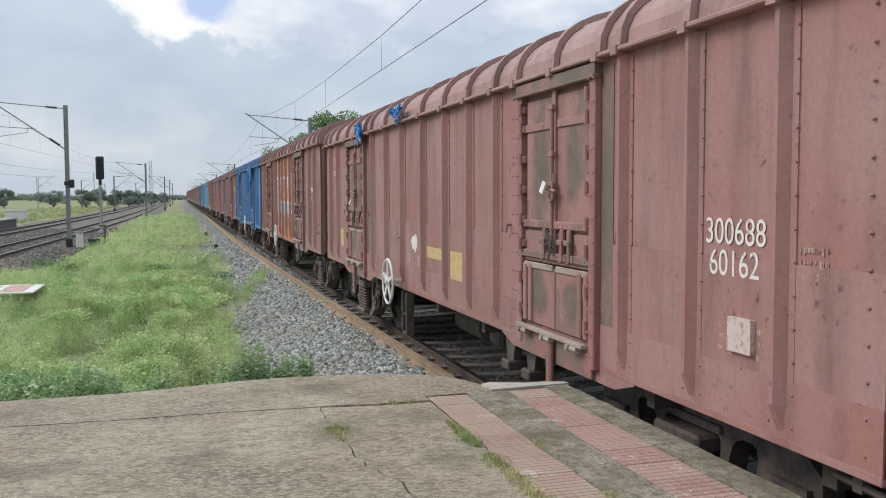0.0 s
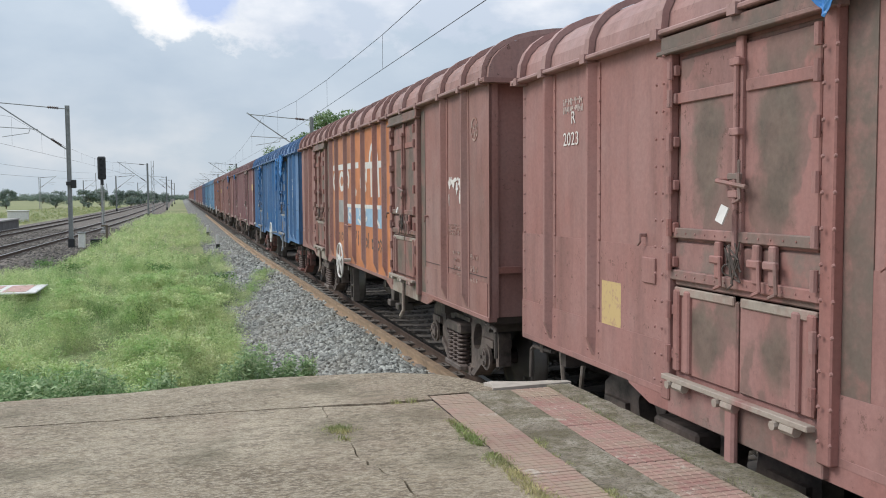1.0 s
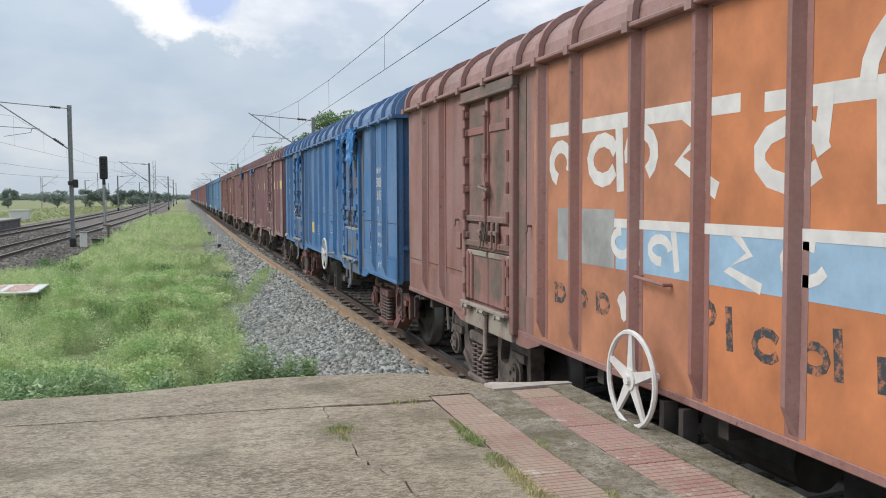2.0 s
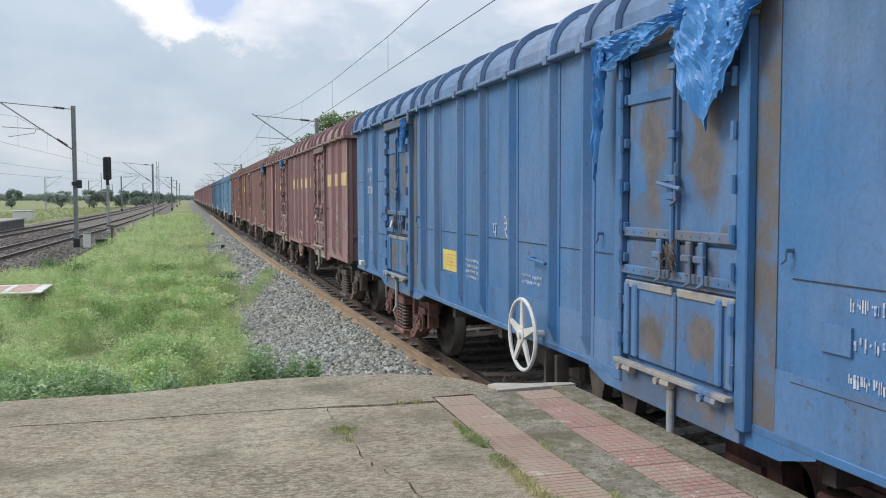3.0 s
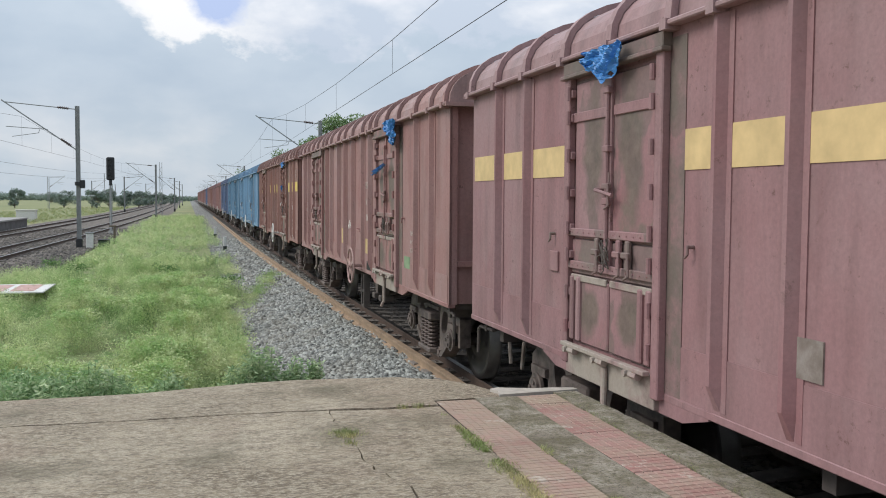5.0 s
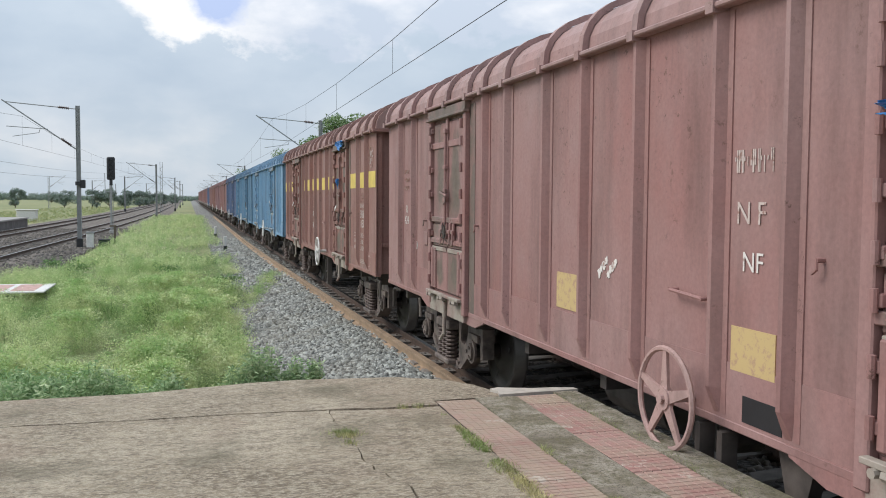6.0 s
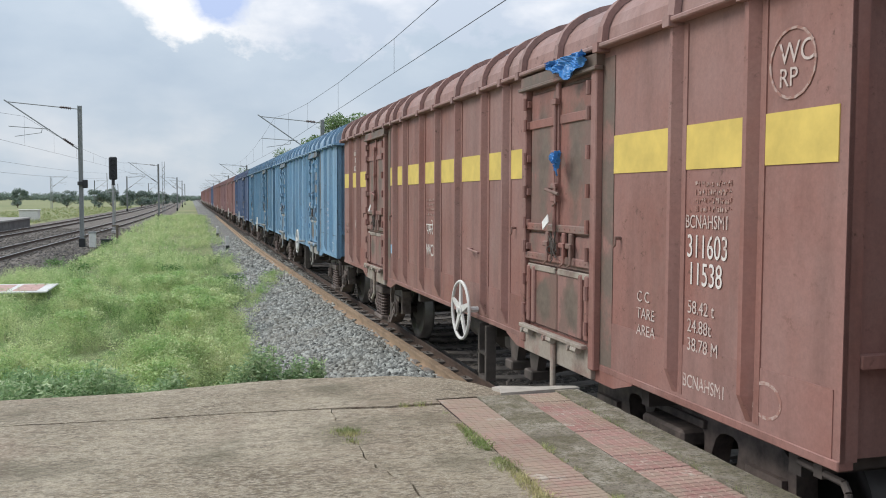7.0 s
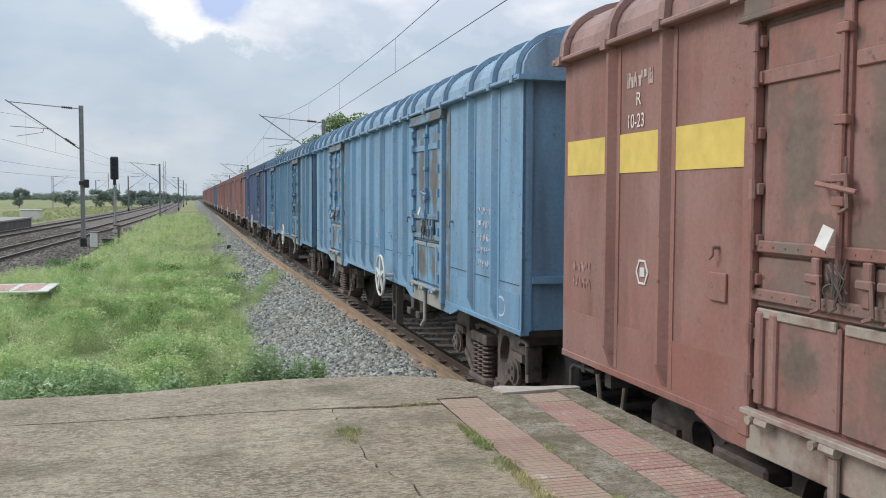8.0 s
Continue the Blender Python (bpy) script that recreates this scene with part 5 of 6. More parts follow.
def tree(x, y, h, r, label, material=TREE_LEAF, leaf=0.5, count=1400, trunk=0.35, seed=1):
    g = np.random.default_rng(seed)
    t = thing("tree", label, "tree", "trees round the line", pose(x, y, -0.64))
    bm = bmesh.new()
    rod(bm, (0, 0, 0), (0.1 * h * 0.1, 0, h * trunk), h * 0.03, 9, h * 0.02)
    cl = []
    for k in range(11):
        a = k * 2.4 + g.uniform(-0.3, 0.3)
        d = r * g.uniform(0.25, 0.85)
        q = (math.cos(a) * d, math.sin(a) * d, h * g.uniform(trunk + 0.12, 0.9))
        rod(bm, (0, 0, h * trunk * g.uniform(0.75, 1)), q, h * 0.013, 6, h * 0.004)
        cl.append((np.array(q), r * g.uniform(0.22, 0.42)))
    cl.append((np.array((0, 0, h * 0.86)), r * 0.4))
    part("trunk", bm, BARK, t)
    v, f = [], []
    for _ in range(count):
        c, s = cl[int(g.integers(len(cl)))]
        d = g.normal(size=3)
        d *= s * g.uniform(0.55, 1.08) / np.linalg.norm(d)
        d[2] *= 0.7
        p = c + d
        a = g.normal(size=3)
        a *= leaf * g.uniform(0.5, 1.3) / np.linalg.norm(a)
        b = np.cross(a, g.normal(size=3))
        b *= leaf * 0.6 / (np.linalg.norm(b) + 1e-9)
        n = len(v)
        v += quad(p, b, a)
        f.append((n, n + 1, n + 2, n + 3))
    joined("crown", [tuple(p) for p in v], f, material, t)
    return t


tree(15.6, 85, 11.4, 3.9, "leafy green tree standing behind the train", seed=3, count=8000, leaf=0.34)
tree(13.0, 86, 11.2, 2.7, "leafy green tree standing behind the train", seed=23, count=4000, leaf=0.34)
tree(19.0, 88, 10.6, 2.8, "leafy green tree standing behind the train", seed=4, count=2000, leaf=0.36)
tree(12.4, 120, 10.0, 2.5, "small green tree standing behind the train", seed=5, count=1600, leaf=0.36)
tree(10.8, 190, 9.0, 4.2, "dark green tree behind the far wagons", seed=6, count=1800, leaf=0.5)
tree(14.5, 205, 8.6, 4.0, "dark green tree behind the far wagons", seed=16, count=1400, leaf=0.5)
for x, y, h, r, label, seed in ((-39.4, 230, 4.7, 2.2, "small dark tree standing alone in the fields", 7), (-28.6, 230, 4.0, 2.7, "wide low tree in the fields", 8), (-21.4, 230, 4.3, 2.3, "dense dark tree beside the line", 9),
                                (-18.6, 232, 4.7, 2.5, "dense dark tree beside the line", 10), (-15.2, 236, 4.5, 2.4, "dense dark tree beside the line", 11), (-12.2, 240, 4.2, 2.5, "rounded tree beside the line", 12),
                                (-11.2, 270, 4.2, 2.6, "rounded tree beside the line", 13), (-8.2, 290, 4.0, 2.8, "rounded tree beside the line", 14), (-5.6, 330, 3.9, 2.8, "rounded tree beside the line", 17), (-52.0, 380, 4.4, 3.4, "low tree in the fields", 15)):
    tree(x, y, h, r, label, HAZED_LEAF, 0.42, 2200, 0.1, seed)
# woods along the horizon, in the leaf colour that carries the haze
g = np.random.default_rng(21)
tv, tf = templates(5, 14, 9, 1.0, 0.6, 0.24, top=0.6)
rows = []
for _ in range(2600):
    x = g.uniform(-420, 330)
    y = 560 + 260 * g.random()
    s = g.uniform(2.6, 4.8) * (0.75 + 0.5 * noise.noise((x * 0.012, 3, 1)))
    rows.append((int(g.integers(5)), turn_scale(x, y, -0.7, g.uniform(0, 6), s * 1.3, s)))
tagged(cloud_mesh("far_woods", tv, tf, rows, HAZED_LEAF), "woods along the horizon, their leaf colour paled for haze", "woods", kind="stuff")

# ---- overhead line ----


def ohe_mast(x, y, z, h, reach, label, lattice=False, low=False):
    """An upright with a hinged bracket: top stay, slanting tube, steady arm, insulators. reach < 0 points to -x."""
    t = thing("overhead_line_mast", label, "mast", "masts of the overhead line", pose(x, y, z))
    s = -1 if reach < 0 else 1
    if lattice:
        bm = bmesh.new()
        for a in (-0.16, 0.16):
            for b in (-0.1, 0.1):
                box(bm, a - 0.025, a + 0.025, b - 0.025, b + 0.025, 0, h)
        k, zz = 0, 0.2
        while zz < h - 0.6:
            d = 0.16 if k % 2 else -0.16
            rod(bm, (-d, -0.1, zz), (d, -0.1, zz + 0.5), 0.022, 4)
            rod(bm, (-d, 0.1, zz), (d, 0.1, zz + 0.5), 0.022, 4)
            zz, k = zz + 0.5, k + 1
        part("lattice_post", bm, GREY, t)
    else:
        part("post", boxes((-0.11, -0.09, -0.1, 0.1, 0, h), (0.09, 0.11, -0.1, 0.1, 0, h), (-0.09, 0.09, -0.012, 0.012, 0, h)), GREY, t)
        part("foot", boxes((-0.16, 0.16, -0.16, 0.16, -0.25, 0.55), bevel=0.02), DARK, t, "tarred black mast foot")
    if not reach:
        return t
    e = abs(reach)
    top, low_z = h - 0.18, h - 2.35
    part("stay_tube", rods(((s * 0.1, 0, top), (s * e, 0, top + 0.28), 0.026), seg=6), GREY, t)
    part("bracket_tube", rods(((s * 0.1, 0, low_z), (s * (e + 0.15), 0, h + 0.2), 0.034), seg=6), GREY, t)
    for p, q in (((0.45, top + 0.03), (1.0, top + 0.08)), ((0.35, low_z + 0.2), (0.85, low_z + 0.56))):
        bm = bmesh.new()
        n = 6
        rod(bm, (s * p[0], 0, p[1]), (s * q[0], 0, q[1]), 0.04, 8)
        for i in range(n):
            u, w = i / n, (i + 0.6) / n
            a = (s * (p[0] + (q[0] - p[0]) * u), 0, p[1] + (q[1] - p[1]) * u)
            b = (s * (p[0] + (q[0] - p[0]) * w), 0, p[1] + (q[1] - p[1]) * w)
            rod(bm, a, b, 0.09, 8, 0.045)
        part("insulator", bm, INSUL, t, "brown ribbed insulator")
    z1 = h - 1.22
    part("register_arm", rods(((s * 1.5, 0, z1 - 0.08), (s * (e - 0.05), 0, z1 + 0.03), 0.02), seg=6), GREY, t)
    part("steady_arm", rods(((s * 1.9, 0, z1 - 0.1), (s * 1.95, 0, z1 - 0.3), 0.016), ((s * 1.95, 0, z1 - 0.28), (s * (e - 0.35), 0, z1 - 0.5), 0.016), seg=6), GREY, t)
    return t


first_mast = "tall steel overhead-line mast standing beside the side track"
m1 = ohe_mast(-5.75, 52.2, -0.6, 7.75, -3.6, first_mast)
part("junction_box", boxes((0.08, 0.34, -0.16, 0.1, 3.3, 3.75), bevel=0.03), DARK, m1)
part("collar", rods(((0, 0, 3.45), (0, 0, 3.65), 0.19), seg=10), DARK, m1)
ohe_mast(-3.9, 117.9, -0.6, 6.9, -3.4, "steel overhead-line mast farther along the side track")
ohe_mast(-3.75, 134, -0.6, 7.8, 0, "lattice steel mast beside the side track", lattice=True)
ohe_mast(-2.6, 184, -0.6, 6.6, -3.0, "distant steel overhead-line mast")
ohe_mast(-2.2, 245, -0.6, 7.0, -3.0, "distant steel overhead-line mast")
ohe_mast(-1.9, 309, -0.6, 7.0, -3.0, "distant steel overhead-line mast")
ohe_mast(-11.3, 174, -0.6, 6.5, 3.2, "steel mast beyond the side tracks")
ohe_mast(-23.4, 241, -0.6, 6.8, 3.2, "steel mast beyond the side tracks")
ohe_mast(-28.5, 205, -0.6, 7.0, 3.2, "lattice mast beyond the side tracks", lattice=True)
ohe_mast(-13.0, 300, -0.6, 7.0, 3.0, "distant steel mast beyond the side tracks")
for k, y in enumerate((54.5, 131, 196, 260, 325, 390, 455)):
    ohe_mast(7.75, y, -0.6, 7.35 if k else 7.55, -3.7, "steel overhead-line mast behind the train")


def wire(name, pts, r, label, group="wires of the overhead line"):
    bm = bmesh.new()
    for a, b in zip(pts, pts[1:]):
        rod(bm, a, b, r, 5)
    return tagged(part(name, bm, DARK), label, "wire", group)


def catenary(x_of, supports, contact_z, sag_z, top_z, n=8, z0=0.0):
    """Contact wire, sagging messenger and droppers between supports."""
    con, mes = [], []
    for a, b in zip(supports, supports[1:]):
        for i in range(n):
            u = i / n
            y = a + (b - a) * u
            con.append((x_of(y), y, contact_z))
            mes.append((x_of(y), y, sag_z + (top_z - sag_z) * (2 * u - 1) ** 2))
    wire("contact_wire", con, 0.007, "contact wire of the overhead line")
    wire("messenger_wire", mes, 0.007, "sagging messenger wire of the overhead line")
    for c, m in list(zip(con, mes))[1::1][:26]:
        wire("dropper", [c, m], 0.004, "thin dropper between contact and messenger wires")


catenary(lambda y: 4.14 + 0.0145 * min(y, 52), (-15.0, 54.5, 131, 196, 260, 325), 5.06, 5.82, 7.0)


def left_x(y):
    return float(np.interp(y, [p[1] for p in left_a], [p[0] for p in left_a])) - 0.1


catenary(left_x, (-8, 52.2, 117.9, 184, 245), 4.95, 5.6, 6.5)
wire("feeder_wire", [(-16.5, y, 5.3 + 0.0009 * (y - 60) ** 2 * 0.1) for y in range(0, 300, 15)], 0.012, "feeder wire beyond the side tracks")
wire("feeder_wire", [(-16.5, y, 4.3 + 0.0009 * (y - 60) ** 2 * 0.1) for y in range(0, 300, 15)], 0.012, "feeder wire beyond the side tracks")

# ---- colour-light signal ----
sig = thing("railway_signal", "black colour-light signal on a slim grey post", "signal", "", pose(-5.68, 72.3, -0.6))
part("post", rods(((0, 0, 0), (0, 0, 3.75), 0.07), seg=12), GREY, sig)
part("base", boxes((-0.2, 0.2, -0.2, 0.2, -0.1, 0.25), bevel=0.03), plain("signal_base", (0.35, 0.34, 0.32), 0.9), sig)
bm = boxes((-0.3, 0.3, -0.06, 0.1, 4.1, 5.85), bevel=0.08)
bx = part("signal_head", bm, DARK, sig)
for z in (4.4, 4.78, 5.16, 5.54):
    bm = bmesh.new()
    n = 12
    a = [bm.verts.new((0.13 * math.cos(i * math.pi / n), -0.06, z + 0.13 * math.sin(i * math.pi / n))) for i in range(n + 1)]
    b = [bm.verts.new((0.13 * math.cos(i * math.pi / n), -0.34, z + 0.11 * math.sin(i * math.pi / n))) for i in range(n + 1)]
    for i in range(n):
        bm.faces.new((a[i], a[i + 1], b[i + 1], b[i]))
    part("hood", bm, DARK, bx)
    part("lens", rods(((0, -0.055, z), (0, -0.085, z), 0.095), seg=14), plain("dark_lens", (0.03, 0.03, 0.035), 0.15), bx)
part("platform_rail", rods(((-0.42, 0, 3.2), (-0.45, 0, 4.6), 0.025), ((-0.42, 0, 3.2), (0.35, 0, 3.2), 0.03), ((0.35, 0, 3.2), (0.32, 0, 3.8), 0.025), seg=6), GREY, sig)
part("neck", rods(((0, 0, 3.7), (0, 0, 4.12), 0.12), seg=10), DARK, sig)
part("ladder", rods(((-0.12, 0.2, 0), (-0.12, 0.12, 3.8), 0.02), ((0.12, 0.2, 0), (0.12, 0.12, 3.8), 0.02), *[((-0.12, 0.17, z * 0.35), (0.12, 0.17, z * 0.35), 0.014) for z in range(1, 11)], seg=5), GREY, sig)

# location box, marker post, cable post
b = thing("location_box", "small white trackside cabinet beside the mast", "cabinet", "", pose(-5.2, 52.0, -0.6))
part("cabinet", boxes((-0.18, 0.18, -0.15, 0.15, 0.05, 0.85), bevel=0.03), WHITE, b)
part("cap", boxes((-0.21, 0.21, -0.18, 0.18, 0.85, 0.92), bevel=0.02), GREY, b)
b = thing("joint_box", "low dark trackside joint box", "cabinet", "", pose(-4.6, 53.5, -0.62))
part("cabinet", boxes((-0.3, 0.3, -0.2, 0.2, 0, 0.42), bevel=0.03), plain("dark_green_paint", (0.05, 0.08, 0.045), 0.7), b)
part("lid", boxes((-0.33, 0.33, -0.23, 0.23, 0.42, 0.47), bevel=0.015), DARK, b)
b = thing("cable_post", "thin brown post beside the side track", "post", "", pose(-4.3, 57.0, -0.62))
part("post", boxes((-0.06, 0.06, -0.06, 0.06, 0, 1.15), bevel=0.01), BARK, b)
part("crossbar", boxes((-0.3, 0.1, -0.05, 0.05, 1.05, 1.15), bevel=0.01), BARK, b)
b = thing("marker_post", "short pale concrete marker post in the ballast", "post", "", pose(1.77, 46.6, -0.62))
part("post", boxes((-0.09, 0.09, -0.07, 0.07, 0, 0.88), bevel=0.02), WHITE, b)
part("dark_foot", boxes((-0.095, 0.095, -0.075, 0.075, 0, 0.42), bevel=0.02), DARK, b)
again_post = copy_thing(b, pose(1.72, 62.0, -0.62))

# fallen painted board among the weeds
b = thing("fallen_board", "white and red painted board lying tilted in the weeds", "board", "", pose(-4.25, 24.3, -0.02, 0, 0, 0))
part("panel", boxes((-1.6, 0.85, -1.0, 1.1, -0.06, -0.02), bevel=0.01), WHITE, b)
for k, (x0, x1) in enumerate(((-1.5, -0.9), (-0.75, -0.1), (0.05, 0.6))):
    part("red_panel", boxes((x0, x1, -0.8, 0.85, -0.02, -0.014)), plain("faded_red_paint", (0.45, 0.28, 0.24), 0.8, 0, 0.25), b)
part("leg", boxes((-1.5, -1.4, -0.9, -0.8, -0.62, -0.06), (0.6, 0.7, 0.8, 0.9, -0.62, -0.06)), GREY, b)

# far platform with a hut and a white cabinet
p2 = tagged(new("far_platform"), "dark stone platform across the tracks", "platform", kind="structure")
part("platform_body", boxes((-40, -14.4, 40, 90, -0.62, 0.15)), plain("dark_masonry", (0.11, 0.10, 0.095), 0.9, 0, 0.4, 1.5), p2)
part("platform_coping", boxes((-40, -14.3, 40, 90.1, 0.15, 0.27)), plain("pale_coping", (0.3, 0.28, 0.26), 0.9), p2)
b = thing("relay_cabinet", "white equipment cabinet on the far verge", "cabinet", "", pose(-17.3, 108, -0.62))
part("cabinet", boxes((-1.0, 1.0, -0.6, 0.6, 0, 1.25), bevel=0.04), WHITE, b)
part("roof", boxes((-1.1, 1.1, -0.7, 0.7, 1.25, 1.35), bevel=0.03), WHITE, b)
part("door", boxes((-0.9, -0.05, -0.625, -0.6, 0.1, 1.15), (0.05, 0.9, -0.625, -0.6, 0.1, 1.15), bevel=0.008), WHITE, b)

# ---- lettering, bands, tarpaulins and marks on the wagons ----
SIDE = -1.604


def along(w, u):
    """A wagon's own y, for a distance u from its far end."""
    return (14.5 if w is wagons[0] else 13.52) / 2 - u


def plate(w, name, u0, u1, z0, z1, material, label="", thick=0.0018):
    y0, y1 = along(w, u1), along(w, u0)
    return part(name, boxes((SIDE - thick, SIDE + 0.004, y0, y1, z0, z1)), material, w, label)


def words(w, text, u, z, size, material=OLDWHITE, stretch=1.0):
    return lettering(text, size, SIDE - 0.002, along(w, u), z, material, w, stretch=stretch)


def bars(w, u, z, n, width, height, material=CHALK, gap=1.5, seed=1):
    """Small stencilled lines that cannot be read: rows of short bars."""
    g = random.Random(seed)
    bm = bmesh.new()
    for k in range(n):
        a = u
        while a < u + width:
            b = min(u + width, a + g.uniform(0.005, 0.016))
            box(bm, SIDE - 0.0019, SIDE + 0.003, along(w, b), along(w, a), z - k * height * gap + height * g.choice((0, 0, 0.3, 0.5)), z - k * height * gap + height * g.choice((1, 1, 0.7)))
            a = b + g.choice((0.004, 0.006, 0.008, 0.02))
    return tagged(part("stencil_lines", bm, material, w), kind="stuff")


layers = [0]


def stroke(w, pts, width, material, name="painted_stroke", lift=0.0):
    """A broad brush stroke along points of (u, z), one ribbon with square ends."""
    layers[0] = (layers[0] + 1) % 16
    face = SIDE - 0.0016 - lift - 0.0001 * layers[0]
    p = [Vector(q) for q in pts]
    edge = []
    for k, q in enumerate(p):
        d = (p[min(k + 1, len(p) - 1)] - p[max(k - 1, 0)]).normalized()
        n = Vector((-d.y, d.x)) * width / 2
        edge.append((q + n, q - n))
    bm = bmesh.new()
    rows = []
    for a, b in edge:
        rows.append([bm.verts.new((x, along(w, c.x), c.y)) for c, x in ((a, face), (b, face), (b, SIDE + 0.002), (a, SIDE + 0.002))])
    for a, b in zip(rows, rows[1:]):
        for k in range(4):
            bm.faces.new((a[k], a[(k + 1) % 4], b[(k + 1) % 4], b[k]))
    bm.faces.new(rows[0][::-1])
    bm.faces.new(rows[-1])
    bmesh.ops.recalc_face_normals(bm, faces=bm.faces)
    return part(name, bm, material, w)


def curl(u, z, ru, rz, a0, a1, n=10):
    return [(u + ru * math.cos(radians(a0 + (a1 - a0) * k / n)), z + rz * math.sin(radians(a0 + (a1 - a0) * k / n))) for k in range(n + 1)]


def tarp(w, u0, u1, z0, z1, seed, label="torn blue tarpaulin hanging over the door", tip=0.6, skew=0.0):
    """A thin creased sheet hanging on the side: gathered along its top, its lower edge ragged and drawn to a tip."""
    bm = bmesh.new()
    nu, nz = 36, 24
    rows = []
    for i in range(nu + 1):
        row = []
        for j in range(nz + 1):
            a, b = i / nu, j / nz
            low = 1.0 - 0.75 * abs(a - tip) / max(tip, 1 - tip) + 0.16 * noise.noise((a * 9 + seed, seed, 0))
            crease = 1 - abs(noise.noise((a * 5 + b * 2.6, b * 1.1 - a, seed * 1.7))) * 2.2
            fine_crease = 1 - abs(noise.noise((a * 13 - b * 5, b * 3 + a * 2, seed + 2))) * 2
            out = 0.012 + 0.042 * max(0.0, crease) + 0.016 * max(0.0, fine_crease)
            uu = u0 + (u1 - u0) * (a + 0.1 * b * noise.noise((b * 2, seed, 5)))
            z = z1 + skew * a - (z1 - z0) * low * b + 0.02 * noise.noise((a * 6, b * 2, seed))
            # above the eave the sheet lies on the roof's shoulder
            lean = max(0.0, z - EAVE)
            row.append(bm.verts.new((-1.69 - out + 2.4 * lean * lean, along(w, uu), z)))
        rows.append(row)
    for i in range(nu):
        for j in range(nz):
            if noise.noise((i * 0.3, j * 0.26, seed * 3.1)) > 0.5 + 0.3 * (1 - j / nz):
                continue
            bm.faces.new((rows[i][j], rows[i + 1][j], rows[i + 1][j + 1], rows[i][j + 1]))
    bmesh.ops.delete(bm, geom=[v for v in bm.verts if not v.link_faces], context="VERTS")
    r = bmesh.ops.extrude_face_region(bm, geom=bm.faces[:])
    for v in r["geom"]:
        if isinstance(v, bmesh.types.BMVert):
            v.co.x += 0.003
    return part("tarpaulin", bm, TARP, w, label, False)


def paper(w, u, z, size=0.09, tilt=0.3):
    bm = boxes((-0.004, 0.004, -size * 0.4, size * 0.4, -size / 2, size / 2))
    o = part("paper_tag", bm, WHITE, w, "white paper tag tied to the latch")
    o.matrix_basis = pose(-1.735, along(w, u), z, 20 * tilt + 10, 14, 0)
    return o


def band(w, z0, z1, material, label):
    """A band painted panel by panel between the ribs."""
    stops = [0.02, *SHORT["ribs"], 13.5]
    for a, b in zip(stops, stops[1:]):
        lo, hi = a + 0.05, b - 0.04
        for d in SHORT["doors"]:
            if lo < d < hi:
                plate(w, "painted_band", lo, d - 0.78, z0, z1, material, label)
                lo = d + 0.78
        if hi - lo > 0.1:
            plate(w, "painted_band", lo, hi, z0, z1, material, label)


SCRUBBED = stencil("scrubbed_yellow_paint", (0.53, 0.39, 0.18), (0.42, 0.27, 0.17), 0.13)

# first wagon: long, riveted
w = wagons[0]
words(w, "300688", 13.16, 2.0, 0.2, LETTER, 0.9)
words(w, "60162", 13.2, 1.83, 0.2, LETTER, 0.9)
words(w, "R", 0.98, 2.78, 0.13, LETTER)
words(w, "2023", 0.84, 2.62, 0.14, LETTER)
bars(w, 0.84, 2.92, 2, 0.34, 0.05, OLDWHITE, 1.2, 3)
bars(w, 13.95, 1.98, 3, 0.2, 0.035, CHALK, 1.7, 4)
bars(w, 13.3, 1.55, 3, 0.4, 0.03, CHALK, 2.2, 5)
words(w, "S", 6.5, 1.42, 0.16)
words(w, "R", 6.92, 1.4, 0.16)
plate(w, "yellow_patch", 7.35, 7.98, 1.53, 1.66, SCRUBBED, "scrubbed yellow paint patch")
plate(w, "yellow_patch", 1.5, 1.78, 1.33, 1.66, SCRUBBED, "streaky yellow paint patch")
plate(w, "yellow_patch", 8.3, 8.72, 1.36, 1.66, SCRUBBED, "yellow painted patch")
plate(w, "data_plate", 13.42, 13.62, 1.44, 1.62, OLDWHITE, "pale square data plate", 0.03)
paper(w, 3.12, 2.15)
paper(w, 11.15, 2.32)
bm = bmesh.new()
for u in [r + d for r in LONG["ribs"] for d in (-0.075, 0.1)] + [d + s for d in LONG["doors"] for s in (-0.76, -0.68, 0.68, 0.76)] + [0.05, 14.4]:
    proud = -1.68 if any(abs(u - d) < 0.8 for d in LONG["doors"]) else -1.607
    for k in range(13):
        z = 1.14 + k * 0.16
        y = along(w, u)
        bmesh.ops.create_cone(bm, cap_ends=True, segments=6, radius1=0.0115, radius2=0.006, depth=0.009, matrix=Matrix.Translation((proud - 0.005, y, z)) @ Matrix.Rotation(radians(-90), 4, "Y"))
tagged(part("rivets", bm, PAINT, w), kind="stuff").color = (*SALMON, 1)
tarp(w, 3.6, 4.05, 3.02, 3.36, 2, "blue tarpaulin scrap on the roof edge")
tarp(w, 6.0, 6.6, 3.18, 3.4, 6, "blue tarpaulin scrap on the roof edge")

BLACKISH = stencil("flaking_dark_paint", (0.045, 0.05, 0.055), (0.4, 0.16, 0.08), 0.1)
